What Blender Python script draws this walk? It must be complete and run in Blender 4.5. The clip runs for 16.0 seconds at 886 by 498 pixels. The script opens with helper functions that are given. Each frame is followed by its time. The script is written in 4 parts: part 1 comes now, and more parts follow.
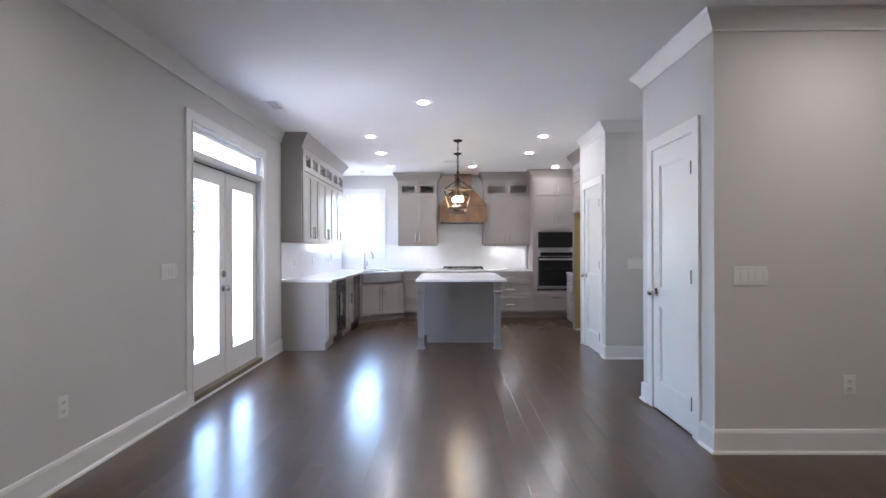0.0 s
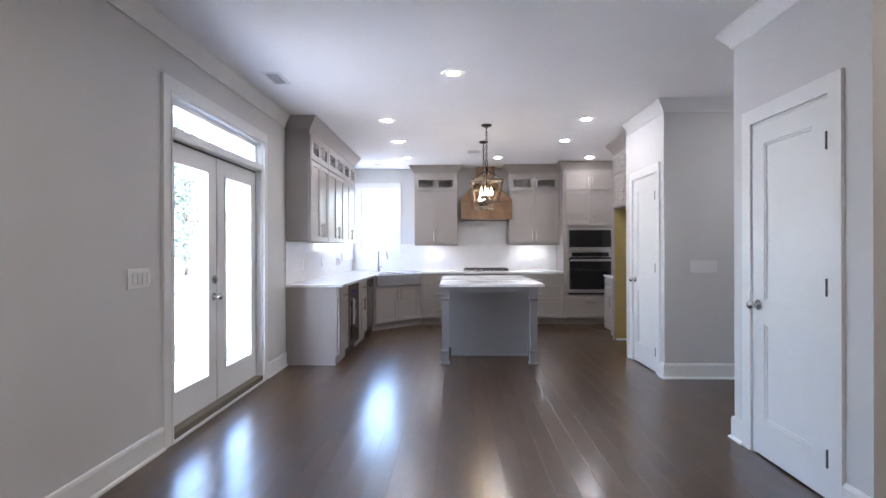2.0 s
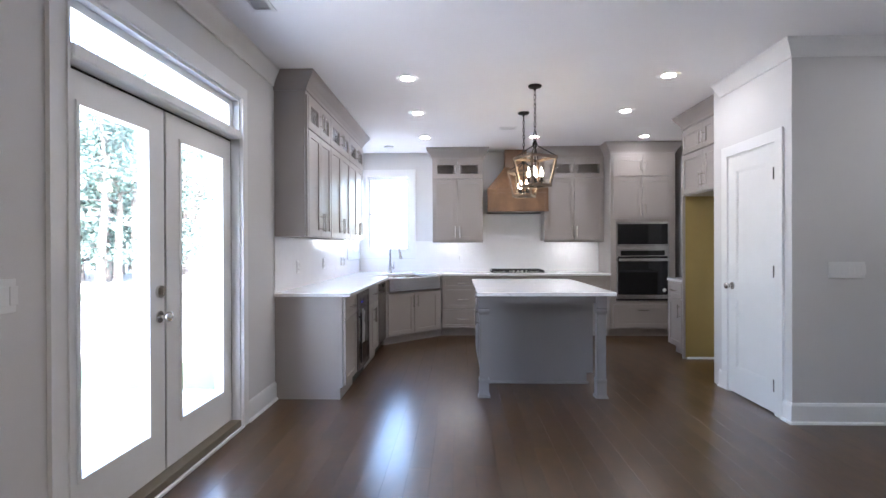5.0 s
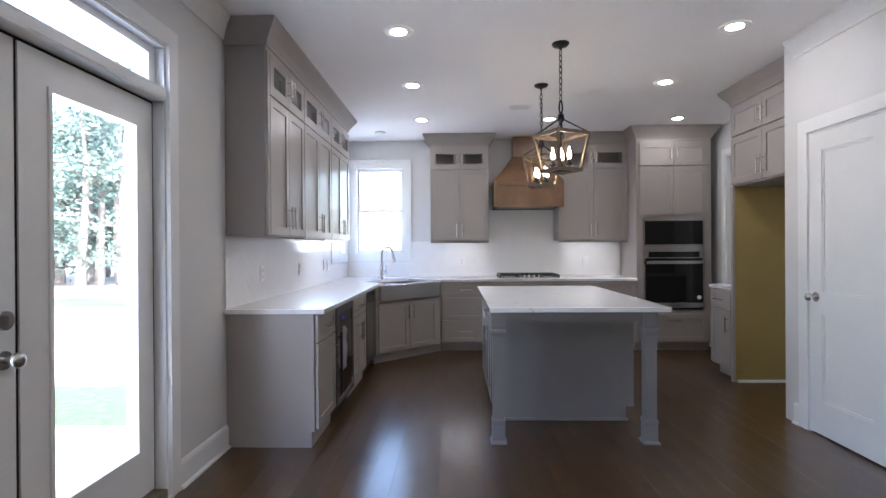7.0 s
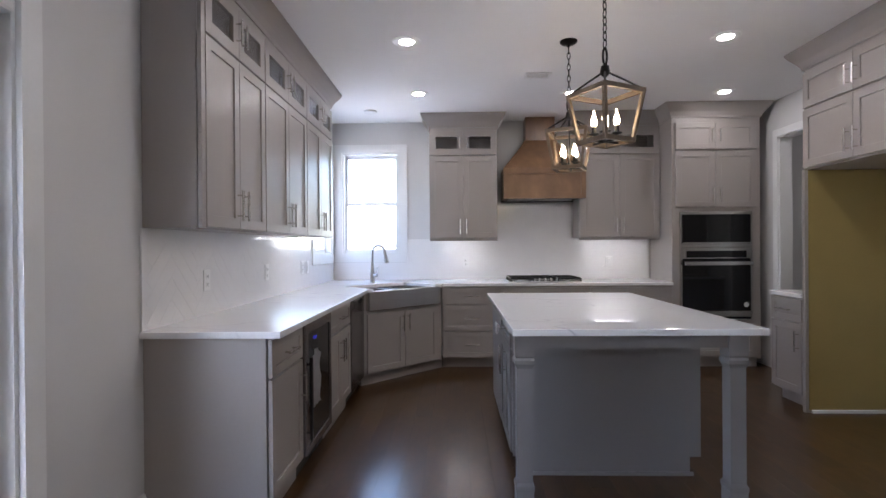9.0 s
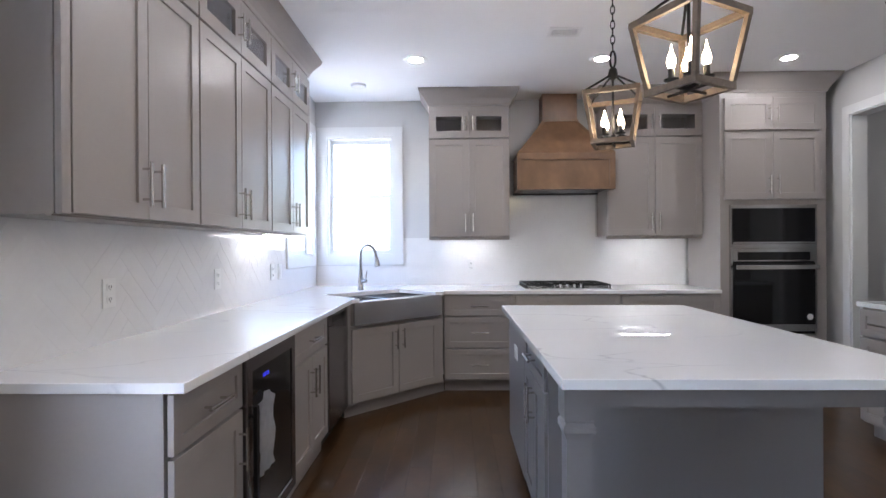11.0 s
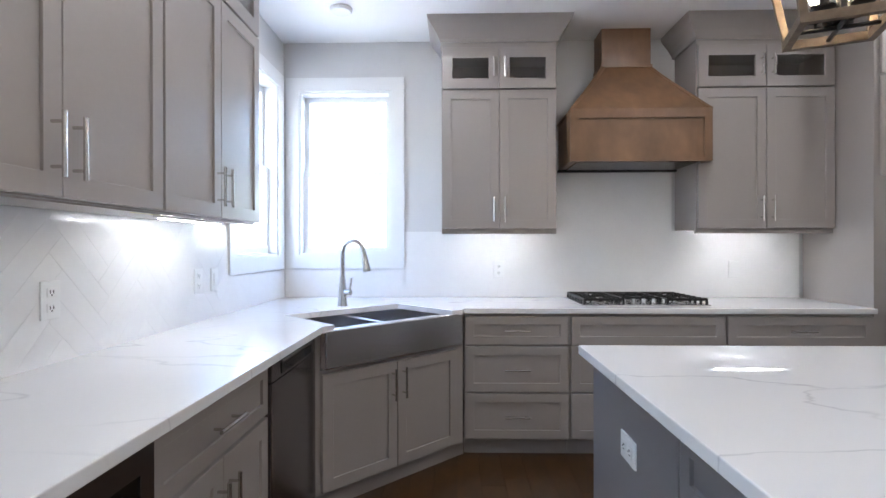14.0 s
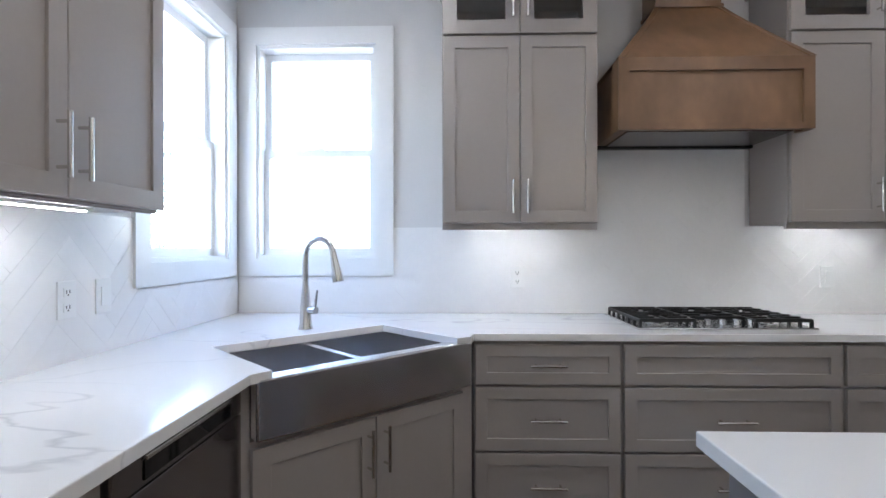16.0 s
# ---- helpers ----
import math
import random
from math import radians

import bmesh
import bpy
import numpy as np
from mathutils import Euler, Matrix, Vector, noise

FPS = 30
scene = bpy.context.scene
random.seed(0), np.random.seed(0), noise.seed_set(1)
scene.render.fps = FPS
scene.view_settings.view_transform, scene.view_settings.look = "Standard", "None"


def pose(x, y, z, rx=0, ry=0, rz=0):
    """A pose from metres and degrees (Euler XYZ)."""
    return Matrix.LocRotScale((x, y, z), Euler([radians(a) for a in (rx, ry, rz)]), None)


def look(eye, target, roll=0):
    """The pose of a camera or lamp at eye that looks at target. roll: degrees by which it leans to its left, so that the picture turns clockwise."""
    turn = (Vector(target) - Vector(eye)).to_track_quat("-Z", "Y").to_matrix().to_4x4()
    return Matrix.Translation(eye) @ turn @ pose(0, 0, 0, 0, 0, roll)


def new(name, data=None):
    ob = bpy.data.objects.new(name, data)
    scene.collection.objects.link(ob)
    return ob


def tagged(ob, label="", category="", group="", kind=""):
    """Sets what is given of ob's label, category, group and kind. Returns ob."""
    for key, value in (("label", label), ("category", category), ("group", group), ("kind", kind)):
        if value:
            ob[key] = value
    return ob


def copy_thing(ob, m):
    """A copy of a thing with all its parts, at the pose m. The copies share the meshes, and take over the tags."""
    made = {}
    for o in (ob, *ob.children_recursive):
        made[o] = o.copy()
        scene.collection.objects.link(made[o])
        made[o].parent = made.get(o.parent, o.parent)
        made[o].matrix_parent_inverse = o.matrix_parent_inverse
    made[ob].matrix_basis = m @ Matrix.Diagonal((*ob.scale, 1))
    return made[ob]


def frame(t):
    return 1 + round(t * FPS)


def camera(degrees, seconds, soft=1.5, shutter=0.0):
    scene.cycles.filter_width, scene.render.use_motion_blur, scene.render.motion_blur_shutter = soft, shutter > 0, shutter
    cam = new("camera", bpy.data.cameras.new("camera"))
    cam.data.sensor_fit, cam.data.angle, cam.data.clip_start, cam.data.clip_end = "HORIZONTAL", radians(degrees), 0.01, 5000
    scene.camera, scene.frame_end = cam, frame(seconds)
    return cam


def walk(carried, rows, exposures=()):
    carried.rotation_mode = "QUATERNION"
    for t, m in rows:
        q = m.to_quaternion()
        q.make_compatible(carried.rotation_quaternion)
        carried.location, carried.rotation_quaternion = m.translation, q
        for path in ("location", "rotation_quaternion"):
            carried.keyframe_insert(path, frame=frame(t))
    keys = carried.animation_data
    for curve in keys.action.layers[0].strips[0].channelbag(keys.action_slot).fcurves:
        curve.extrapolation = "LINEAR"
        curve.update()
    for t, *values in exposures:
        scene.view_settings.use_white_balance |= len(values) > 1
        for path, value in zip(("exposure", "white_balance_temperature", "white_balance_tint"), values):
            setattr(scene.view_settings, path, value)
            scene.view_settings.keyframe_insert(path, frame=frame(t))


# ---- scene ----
cam = camera(82.2, 16.0)
METRES, EYE, TILT, LEAN, TURN = 7.36, 1.268, 0.0, 0.0, 0.4
ROWS = [
    (0.0, 0.0, 0.0, 0.0, 0.0, 0.08, 0.16),
    (0.5, -0.0031, 0.0311, -0.0001, 0.29, -0.02, 0.22),
    (1.0, -0.0068, 0.0582, 0.0016, 0.5, 0.04, 0.19),
    (1.5, -0.0162, 0.0868, 0.0005, 0.78, 0.0, 0.11),
    (2.0, -0.0277, 0.1145, 0.0015, 1.04, 0.0, 0.16),
    (2.5, -0.0354, 0.1422, 0.0007, 1.17, -0.07, 0.23),
    (3.0, -0.0408, 0.1775, 0.0016, 1.23, -0.14, 0.25),
    (3.5, -0.0493, 0.2068, 0.0009, 1.3, -0.12, 0.19),
    (4.0, -0.0582, 0.2356, 0.0008, 1.38, -0.16, 0.2),
    (6.5, -0.0793, 0.3969, 0.0003, 1.27, -0.22, 0.29),
    (7.0, -0.0791, 0.4305, 0.0014, 1.06, -0.13, 0.36),
    (7.5, -0.0804, 0.4602, 0.0009, 1.04, -0.1, 0.3),
    (8.0, -0.0856, 0.4933, 0.0005, 1.0, -0.17, 0.24),
    (8.5, -0.0877, 0.5224, 0.0008, 0.99, -0.11, 0.37),
    (9.0, -0.0848, 0.5578, 0.0001, 0.94, -0.18, 0.4),
    (11.5, -0.093, 0.7078, -0.0013, 0.9, -0.07, 0.27),
    (12.0, -0.0988, 0.74, -0.0033, 0.9, -0.16, 0.14),
    (12.5, -0.1053, 0.7716, -0.0026, 0.94, -0.14, 0.12),
    (13.0, -0.1043, 0.8065, -0.0029, 0.96, -0.19, 0.28),
    (13.5, -0.104, 0.8385, -0.0018, 0.93, -0.09, 0.19),
    (14.0, -0.1082, 0.8699, -0.0028, 1.0, -0.11, 0.09),
    (14.5, -0.1132, 0.8981, -0.003, 1.05, -0.13, 0.11),
    (15.0, -0.1131, 0.9271, -0.0043, 1.07, -0.15, 0.19),
    (15.5, -0.11, 0.958, -0.0036, 1.08, -0.03, 0.2),
    (16.0, -0.1095, 0.9869, -0.0028, 1.24, -0.01, 0.1),
]
EXPOSURES = [(0.0, 4.84, 6050, 14), (4.0, 4.88, 6080, 14), (6.5, 4.42, 6120, 13), (9.0, 4.2, 6300, 15), (12.0, 4.65, 6080, 12), (14.5, 4.5, 6120, 10), (16.0, 4.3, 6080, 9)]
walk(cam, [(t, pose(0, 0, EYE, TILT, LEAN, TURN) @ pose(METRES * x, METRES * y, METRES * z, 90 + pitch, roll, yaw)) for t, x, y, z, yaw, pitch, roll in ROWS], EXPOSURES)

# ---- world, sun ----
world = bpy.data.worlds.new("sky")
scene.world = world
world.use_nodes = True
wn = world.node_tree
sky = wn.nodes.new("ShaderNodeTexSky")
sky.sky_type, sky.sun_disc = "NISHITA", False
sky.sun_elevation, sky.sun_rotation = radians(52), radians(160)
sky.air_density, sky.dust_density = 1.0, 1.8
wn.nodes["Background"].inputs["Strength"].default_value = 0.13
wn.links.new(sky.outputs[0], wn.nodes["Background"].inputs[0])
sun_data = bpy.data.lights.new("sun", "SUN")
sun_data.energy, sun_data.angle, sun_data.color = 1.2, radians(0.5), (1.0, 0.96, 0.9)
sun = new("sun", sun_data)
sun.matrix_world = look((4, -11, 15), (0, 0, 0))

# ---- materials ----


def mat(name, color, rough=0.5, metal=0.0, var=0.06, scale=6.0, grain=0.0, gscale=60.0, bump=0.0, stretch=(1, 1, 1), island=0.0, coat=0.0, rvar=0.0):
    """A procedural surface: base colour varied by broad and fine noise, with roughness wear and fine relief."""
    m = bpy.data.materials.new(name)
    m.use_nodes = True
    t = m.node_tree
    p = t.nodes["Principled BSDF"]
    p.inputs["Roughness"].default_value, p.inputs["Metallic"].default_value = rough, metal
    if coat:
        p.inputs["Coat Weight"].default_value, p.inputs["Coat Roughness"].default_value = coat, 0.2
        p.inputs["Coat IOR"].default_value = 1.6
        p.inputs["Specular IOR Level"].default_value = 0.25
    tc = t.nodes.new("ShaderNodeTexCoord")
    mp = t.nodes.new("ShaderNodeMapping")
    mp.inputs["Scale"].default_value = stretch
    t.links.new(tc.outputs["Object"], mp.inputs[0])
    n1 = t.nodes.new("ShaderNodeTexNoise")
    n1.inputs["Scale"].default_value, n1.inputs["Detail"].default_value = scale, 3
    n2 = t.nodes.new("ShaderNodeTexNoise")
    n2.inputs["Scale"].default_value, n2.inputs["Detail"].default_value = gscale, 4
    t.links.new(mp.outputs[0], n1.inputs[0])
    t.links.new(mp.outputs[0], n2.inputs[0])

    def remap(src, lo, hi):
        r = t.nodes.new("ShaderNodeMapRange")
        r.inputs[1].default_value, r.inputs[2].default_value, r.inputs[3].default_value, r.inputs[4].default_value = 0.3, 0.7, lo, hi
        t.links.new(src, r.inputs[0])
        return r.outputs[0]

    def times(a, b):
        k = t.nodes.new("ShaderNodeMath")
        k.operation = "MULTIPLY"
        t.links.new(a, k.inputs[0])
        t.links.new(b, k.inputs[1])
        return k.outputs[0]

    f = times(remap(n1.outputs[0], 1 - var, 1 + var), remap(n2.outputs[0], 1 - grain, 1 + grain))
    if island:
        oi = t.nodes.new("ShaderNodeObjectInfo")
        r = t.nodes.new("ShaderNodeMapRange")
        r.inputs[3].default_value, r.inputs[4].default_value = 1 - island, 1 + island
        t.links.new(oi.outputs["Random"], r.inputs[0])
        f = times(f, r.outputs[0])
    sc = t.nodes.new("ShaderNodeVectorMath")
    sc.operation = "SCALE"
    sc.inputs[0].default_value = color
    t.links.new(f, sc.inputs["Scale"])
    t.links.new(sc.outputs[0], p.inputs["Base Color"])
    if rvar:
        t.links.new(remap(n1.outputs[0], rough - rvar, rough + rvar), p.inputs["Roughness"])
    if bump:
        b = t.nodes.new("ShaderNodeBump")
        b.inputs["Strength"].default_value, b.inputs["Distance"].default_value = 0.5, bump
        t.links.new(n2.outputs[0], b.inputs["Height"])
        t.links.new(b.outputs[0], p.inputs["Normal"])
    return m


def glow(name, color, strength):
    m = bpy.data.materials.new(name)
    m.use_nodes = True
    p = m.node_tree.nodes["Principled BSDF"]
    p.inputs["Base Color"].default_value = (*color, 1)
    p.inputs["Emission Color"].default_value = (*color, 1)
    p.inputs["Emission Strength"].default_value = strength
    return m


def clear(name, tint=(1, 1, 1), gloss=1.0):
    m = bpy.data.materials.new(name)
    m.use_nodes = True
    t = m.node_tree
    t.nodes.remove(t.nodes["Principled BSDF"])
    a, b, mix = (t.nodes.new(k) for k in ("ShaderNodeBsdfTransparent", "ShaderNodeBsdfGlossy", "ShaderNodeMixShader"))
    a.inputs[0].default_value = (*tint, 1)
    b.inputs["Roughness"].default_value = 0.02
    lw = t.nodes.new("ShaderNodeLayerWeight")
    pw = t.nodes.new("ShaderNodeMath")
    pw.operation, pw.inputs[1].default_value = "POWER", 4.0
    ad = t.nodes.new("ShaderNodeMath")
    ad.operation, ad.inputs[1].default_value, ad.inputs[2].default_value = "MULTIPLY_ADD", 0.8, 0.035
    t.links.new(lw.outputs["Facing"], pw.inputs[0])
    t.links.new(pw.outputs[0], ad.inputs[0])
    t.links.new(ad.outputs[0], mix.inputs[0])
    t.links.new(a.outputs[0], mix.inputs[1])
    t.links.new(b.outputs[0], mix.inputs[2])
    t.links.new(mix.outputs[0], t.nodes["Material Output"].inputs[0])
    return m


WALL = mat("wall_paint", (0.66, 0.65, 0.64), 0.6, var=0.02, scale=1.5, grain=0.02, gscale=220, bump=0.0006)
CEILING = mat("ceiling_paint", (0.89, 0.885, 0.88), 0.8, var=0.02, scale=1.2, grain=0.02, gscale=150, bump=0.001)
TRIM = mat("trim_paint", (0.79, 0.79, 0.78), 0.35, var=0.02, scale=3, grain=0.01, bump=0.0002)
CABINET = mat("cabinet_paint", (0.345, 0.312, 0.29), 0.32, var=0.015, scale=1.5, grain=0.012, gscale=70)
ISLAND = mat("island_paint", (0.215, 0.199, 0.196), 0.36, var=0.015, scale=1.5, grain=0.012, gscale=70)
CABINET_IN = mat("cabinet_inside", (0.3, 0.285, 0.27), 0.5, var=0.05)
YELLOW = mat("ochre_paint", (0.36, 0.265, 0.09), 0.7, var=0.06, scale=2, grain=0.04, gscale=120)
STEEL = mat("brushed_steel", (0.6, 0.59, 0.58), 0.26, 1.0, var=0.015, scale=2, grain=0.01, gscale=60, stretch=(1, 1, 4))
SINK_STEEL = mat("satin_steel", (0.76, 0.74, 0.74), 0.2, 1.0, var=0.02, scale=2, grain=0.012, gscale=60, stretch=(1, 1, 4))
DARK_STEEL = mat("dark_stainless", (0.29, 0.27, 0.275), 0.26, 1.0, var=0.015, scale=2, grain=0.01, gscale=60, stretch=(1, 1, 4))
NICKEL = mat("satin_nickel", (0.62, 0.6, 0.57), 0.24, 1.0, var=0.04, scale=20)
HINGE = mat("dark_hinge_metal", (0.12, 0.115, 0.11), 0.4, 0.9, var=0.1, scale=30)
BLACK_GLASS = mat("black_glass", (0.008, 0.008, 0.009), 0.06, var=0.2, scale=3)
BLACK = mat("black_metal", (0.015, 0.014, 0.014), 0.45, 0.6, var=0.2, scale=30)
IRON = mat("cast_iron", (0.02, 0.02, 0.02), 0.38, 0.2, var=0.2, scale=40, bump=0.001)
# near-black that paints the shade in socket slots, vents and board gaps
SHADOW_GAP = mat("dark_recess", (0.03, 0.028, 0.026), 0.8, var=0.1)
HOOD_WOOD = mat("stained_hood_wood", (0.182, 0.1, 0.052), 0.36, var=0.3, scale=4.5, grain=0.08, gscale=22, stretch=(1, 1, 0.6))
PENDANT_WOOD = mat("weathered_wood", (0.12, 0.086, 0.058), 0.6, var=0.2, scale=12, grain=0.2, gscale=60, bump=0.001)
GLASS = clear("window_glass")
PLASTIC = mat("white_plastic", (0.8, 0.8, 0.79), 0.35, var=0.01)
TILE = mat("white_glazed_tile", (0.84, 0.832, 0.825), 0.12, var=0.012, scale=6, grain=0.01, island=0.005, bump=0.0002)
GROUT = mat("tile_grout", (0.82, 0.815, 0.81), 0.85, var=0.05, scale=30)
LAMP = glow("lamp_lens", (1.0, 0.97, 0.95), 9.4)
WARM_FILL = glow("warm_fill_lens", (1.0, 0.89, 0.78), 16.0)
STRIP = glow("strip_lens", (1.0, 0.98, 0.97), 3.2)
FLAME = glow("bulb_glow", (1.0, 0.78, 0.5), 3.6)
DISPLAY = glow("blue_display", (0.05, 0.06, 1.0), 0.05)


def wood_floor():
    m = mat("oak_floor", (0.06, 0.0262, 0.0058), 0.45, var=0.3, scale=2.4, grain=0.1, gscale=14, stretch=(2.0, 0.9, 1), island=0.12, coat=0.88)
    return m


def quartz(name, vein, width, low, high, size, rough):
    m = bpy.data.materials.new(name)
    m.use_nodes = True
    t = m.node_tree
    p = t.nodes["Principled BSDF"]
    p.inputs["Roughness"].default_value = rough
    tc0 = t.nodes.new("ShaderNodeTexCoord")
    mp = t.nodes.new("ShaderNodeMapping")
    mp.inputs["Scale"].default_value = (0.5, 1.25, 1)
    mp.inputs["Rotation"].default_value = (0, 0, 0.25)
    t.links.new(tc0.outputs["Object"], mp.inputs[0])
    warp = t.nodes.new("ShaderNodeTexNoise")
    warp.inputs["Scale"].default_value, warp.inputs["Detail"].default_value = 2.2, 5
    t.links.new(mp.outputs[0], warp.inputs[0])
    add = t.nodes.new("ShaderNodeMixRGB")
    add.blend_type, add.inputs[0].default_value = "ADD", 0.55
    t.links.new(mp.outputs[0], add.inputs[1])
    t.links.new(warp.outputs["Color"], add.inputs[2])
    vo = t.nodes.new("ShaderNodeTexVoronoi")
    vo.feature = "DISTANCE_TO_EDGE"
    vo.inputs["Scale"].default_value = size
    t.links.new(add.outputs[0], vo.inputs["Vector"])
    ramp = t.nodes.new("ShaderNodeValToRGB")
    ramp.color_ramp.elements[0].color = (vein, vein, vein + 0.01, 1)
    ramp.color_ramp.elements[1].color = (0.8, 0.795, 0.79, 1)
    ramp.color_ramp.elements[1].position = width
    t.links.new(vo.outputs["Distance"], ramp.inputs[0])
    fade = t.nodes.new("ShaderNodeTexNoise")
    fade.inputs["Scale"].default_value, fade.inputs["Detail"].default_value = 2.6, 2
    t.links.new(mp.outputs[0], fade.inputs[0])
    fr = t.nodes.new("ShaderNodeMapRange")
    fr.inputs[1].default_value, fr.inputs[2].default_value = low, high
    t.links.new(fade.outputs[0], fr.inputs[0])
    mix = t.nodes.new("ShaderNodeMixRGB")
    mix.inputs[1].default_value = (0.79, 0.785, 0.78, 1)
    t.links.new(fr.outputs[0], mix.inputs[0])
    t.links.new(ramp.outputs[0], mix.inputs[2])
    t.links.new(mix.outputs[0], p.inputs["Base Color"])
    return m


FLOOR = wood_floor()
QUARTZ = quartz("faintly_veined_quartz", 0.6, 0.016, 0.4, 0.6, 1.7, 0.13)
ISLAND_QUARTZ = quartz("veined_quartz", 0.55, 0.011, 0.42, 0.6, 1.5, 0.025)

# ---- mesh helpers ----


def box(bm, x0, x1, y0, y1, z0, z1):
    v = [bm.verts.new((x, y, z)) for z in (z0, z1) for y in (y0, y1) for x in (x0, x1)]
    for f in ((0, 2, 3, 1), (4, 5, 7, 6), (0, 1, 5, 4), (2, 6, 7, 3), (0, 4, 6, 2), (1, 3, 7, 5)):
        bm.faces.new([v[i] for i in f])


def boxes(*bs, bevel=0.0):
    bm = bmesh.new()
    for b in bs:
        box(bm, *b)
    if bevel:
        bmesh.ops.bevel(bm, geom=bm.edges[:], offset=bevel, segments=2, affect="EDGES", profile=0.5)
    return bm


def rod(bm, a, b, r, r2=None, n=12):
    a, b = Vector(a), Vector(b)
    m = Matrix.Translation((a + b) / 2) @ (b - a).to_track_quat("Z", "Y").to_matrix().to_4x4()
    bmesh.ops.create_cone(bm, cap_ends=True, segments=n, radius1=r, radius2=r if r2 is None else r2, depth=(b - a).length, matrix=m)


def tube(bm, pts, radii, n=12):
    """A round tube along a polyline."""
    rings = []
    pts = [Vector(p) for p in pts]
    q, last = None, None
    for i, p in enumerate(pts):
        d = (pts[min(i + 1, len(pts) - 1)] - pts[max(i - 1, 0)]).normalized()
        q = d.to_track_quat("Z", "Y") if q is None else last.rotation_difference(d) @ q
        last = d
        rings.append([bm.verts.new(p + q @ Vector((math.cos(a) * radii[i], math.sin(a) * radii[i], 0))) for a in (2 * math.pi * k / n for k in range(n))])
    for r0, r1 in zip(rings, rings[1:]):
        for k in range(n):
            bm.faces.new((r0[k], r0[(k + 1) % n], r1[(k + 1) % n], r1[k]))
    bm.faces.new(rings[0][::-1])
    bm.faces.new(rings[-1])


def lathe(bm, profile, centre=(0, 0, 0), n=24):
    rings = [[bm.verts.new((centre[0] + r * math.cos(2 * math.pi * k / n), centre[1] + r * math.sin(2 * math.pi * k / n), centre[2] + z)) for k in range(n)] for r, z in profile]
    for r0, r1 in zip(rings, rings[1:]):
        for k in range(n):
            bm.faces.new((r0[k], r0[(k + 1) % n], r1[(k + 1) % n], r1[k]))
    bm.faces.new(rings[0][::-1])
    bm.faces.new(rings[-1])


def prism(bm, outline, z0, z1):
    lo = [bm.verts.new((x, y, z0)) for x, y in outline]
    hi = [bm.verts.new((x, y, z1)) for x, y in outline]
    bm.faces.new(lo[::-1])
    bm.faces.new(hi)
    for i in range(len(lo)):
        j = (i + 1) % len(lo)
        bm.faces.new((lo[i], lo[j], hi[j], hi[i]))


def sweep(bm, path, profile):
    """A moulding: profile points (out, z), out to the right of the way along the path, mitred at its corners."""
    path = [Vector(p) for p in path]
    rings = []
    for i, p in enumerate(path):
        ns = []
        for a, b in ((i - 1, i), (i, i + 1)):
            if 0 <= a and b < len(path):
                d = (path[b] - path[a]).normalized()
                ns.append(Vector((d.y, -d.x)))
        n = ns[0] if len(ns) == 1 else (ns[0] + ns[1]) / (1 + ns[0].dot(ns[1]))
        rings.append([bm.verts.new((p.x + n.x * o, p.y + n.y * o, z)) for o, z in profile])
    k = len(profile)
    for r0, r1 in zip(rings, rings[1:]):
        for i in range(k):
            bm.faces.new((r0[i], r0[(i + 1) % k], r1[(i + 1) % k], r1[i]))
    bm.faces.new(rings[0][::-1])
    bm.faces.new(rings[-1])


def finish(bm, name, material, smooth=False):
    bmesh.ops.recalc_face_normals(bm, faces=bm.faces[:])
    me = bpy.data.meshes.new(name)
    bm.to_mesh(me)
    bm.free()
    me.materials.append(material)
    if smooth:
        me.shade_smooth()
        me.set_sharp_from_angle(angle=radians(40))
    return me


def part(name, bm, material, parent, label="", smooth=False):
    ob = new(name, finish(bm, name, material, smooth))
    ob.parent = parent
    return tagged(ob, label)


def thing(name, m, label, category, group=""):
    ob = new(name)
    ob.matrix_world = m
    return tagged(ob, label, category, group)


def solid(name, bm, material, label="", category="", kind="", smooth=False, group=""):
    return tagged(new(name, finish(bm, name, material, smooth)), label, category, group, kind)


# ---- the shell ----
CEIL, LX, BY, RX = 2.74, -2.09, 10.07, 2.62
BF, UF = 9.42, 9.73
COUNTER = 0.892


def wall(name, axis, at, thick, a, b, holes=()):
    """A wall from a to b along the other axis, with openings (from, to, bottom, top)."""
    bm = bmesh.new()

    def piece(u0, u1, z0, z1):
        if u1 - u0 > 1e-4 and z1 - z0 > 1e-4:
            lo, hi = min(at, at + thick), max(at, at + thick)
            if axis == "x":
                box(bm, lo, hi, u0, u1, z0, z1)
            else:
                box(bm, u0, u1, lo, hi, z0, z1)
    u = a
    for h0, h1, zb, zt in sorted(holes):
        piece(u, h0, 0, CEIL)
        piece(h0, h1, 0, zb)
        piece(h0, h1, zt, CEIL)
        u = h1
    piece(u, b, 0, CEIL)
    return solid(name, bm, WALL, "smooth greige painted plaster wall", "wall", "structure")


FD0, FD1, FDT = 4.13, 5.735, 2.325
LW = (9.235, 9.925, 1.195, 2.385)
BW = (-1.975, -1.305, 1.195, 2.385)
PX, PY, PD0, PD1 = 1.84, 5.89, 6.065, 6.74
CX, CD0, CD1, DH = 1.665, 3.425, 4.095, 2.055
wall("wall_west", "x", LX, -0.16, -3.2, BY + 0.16, [(FD0, FD1, 0.0, FDT), LW])
wall("wall_north", "y", BY, 0.16, LX, RX + 0.12, [BW])
wall("wall_east", "x", RX, 0.12, 7.0, BY, [(8.62, 9.30, 0.0, 2.36)])
wall("wall_pantry_front", "y", PY, 0.11, PX, 4.6)
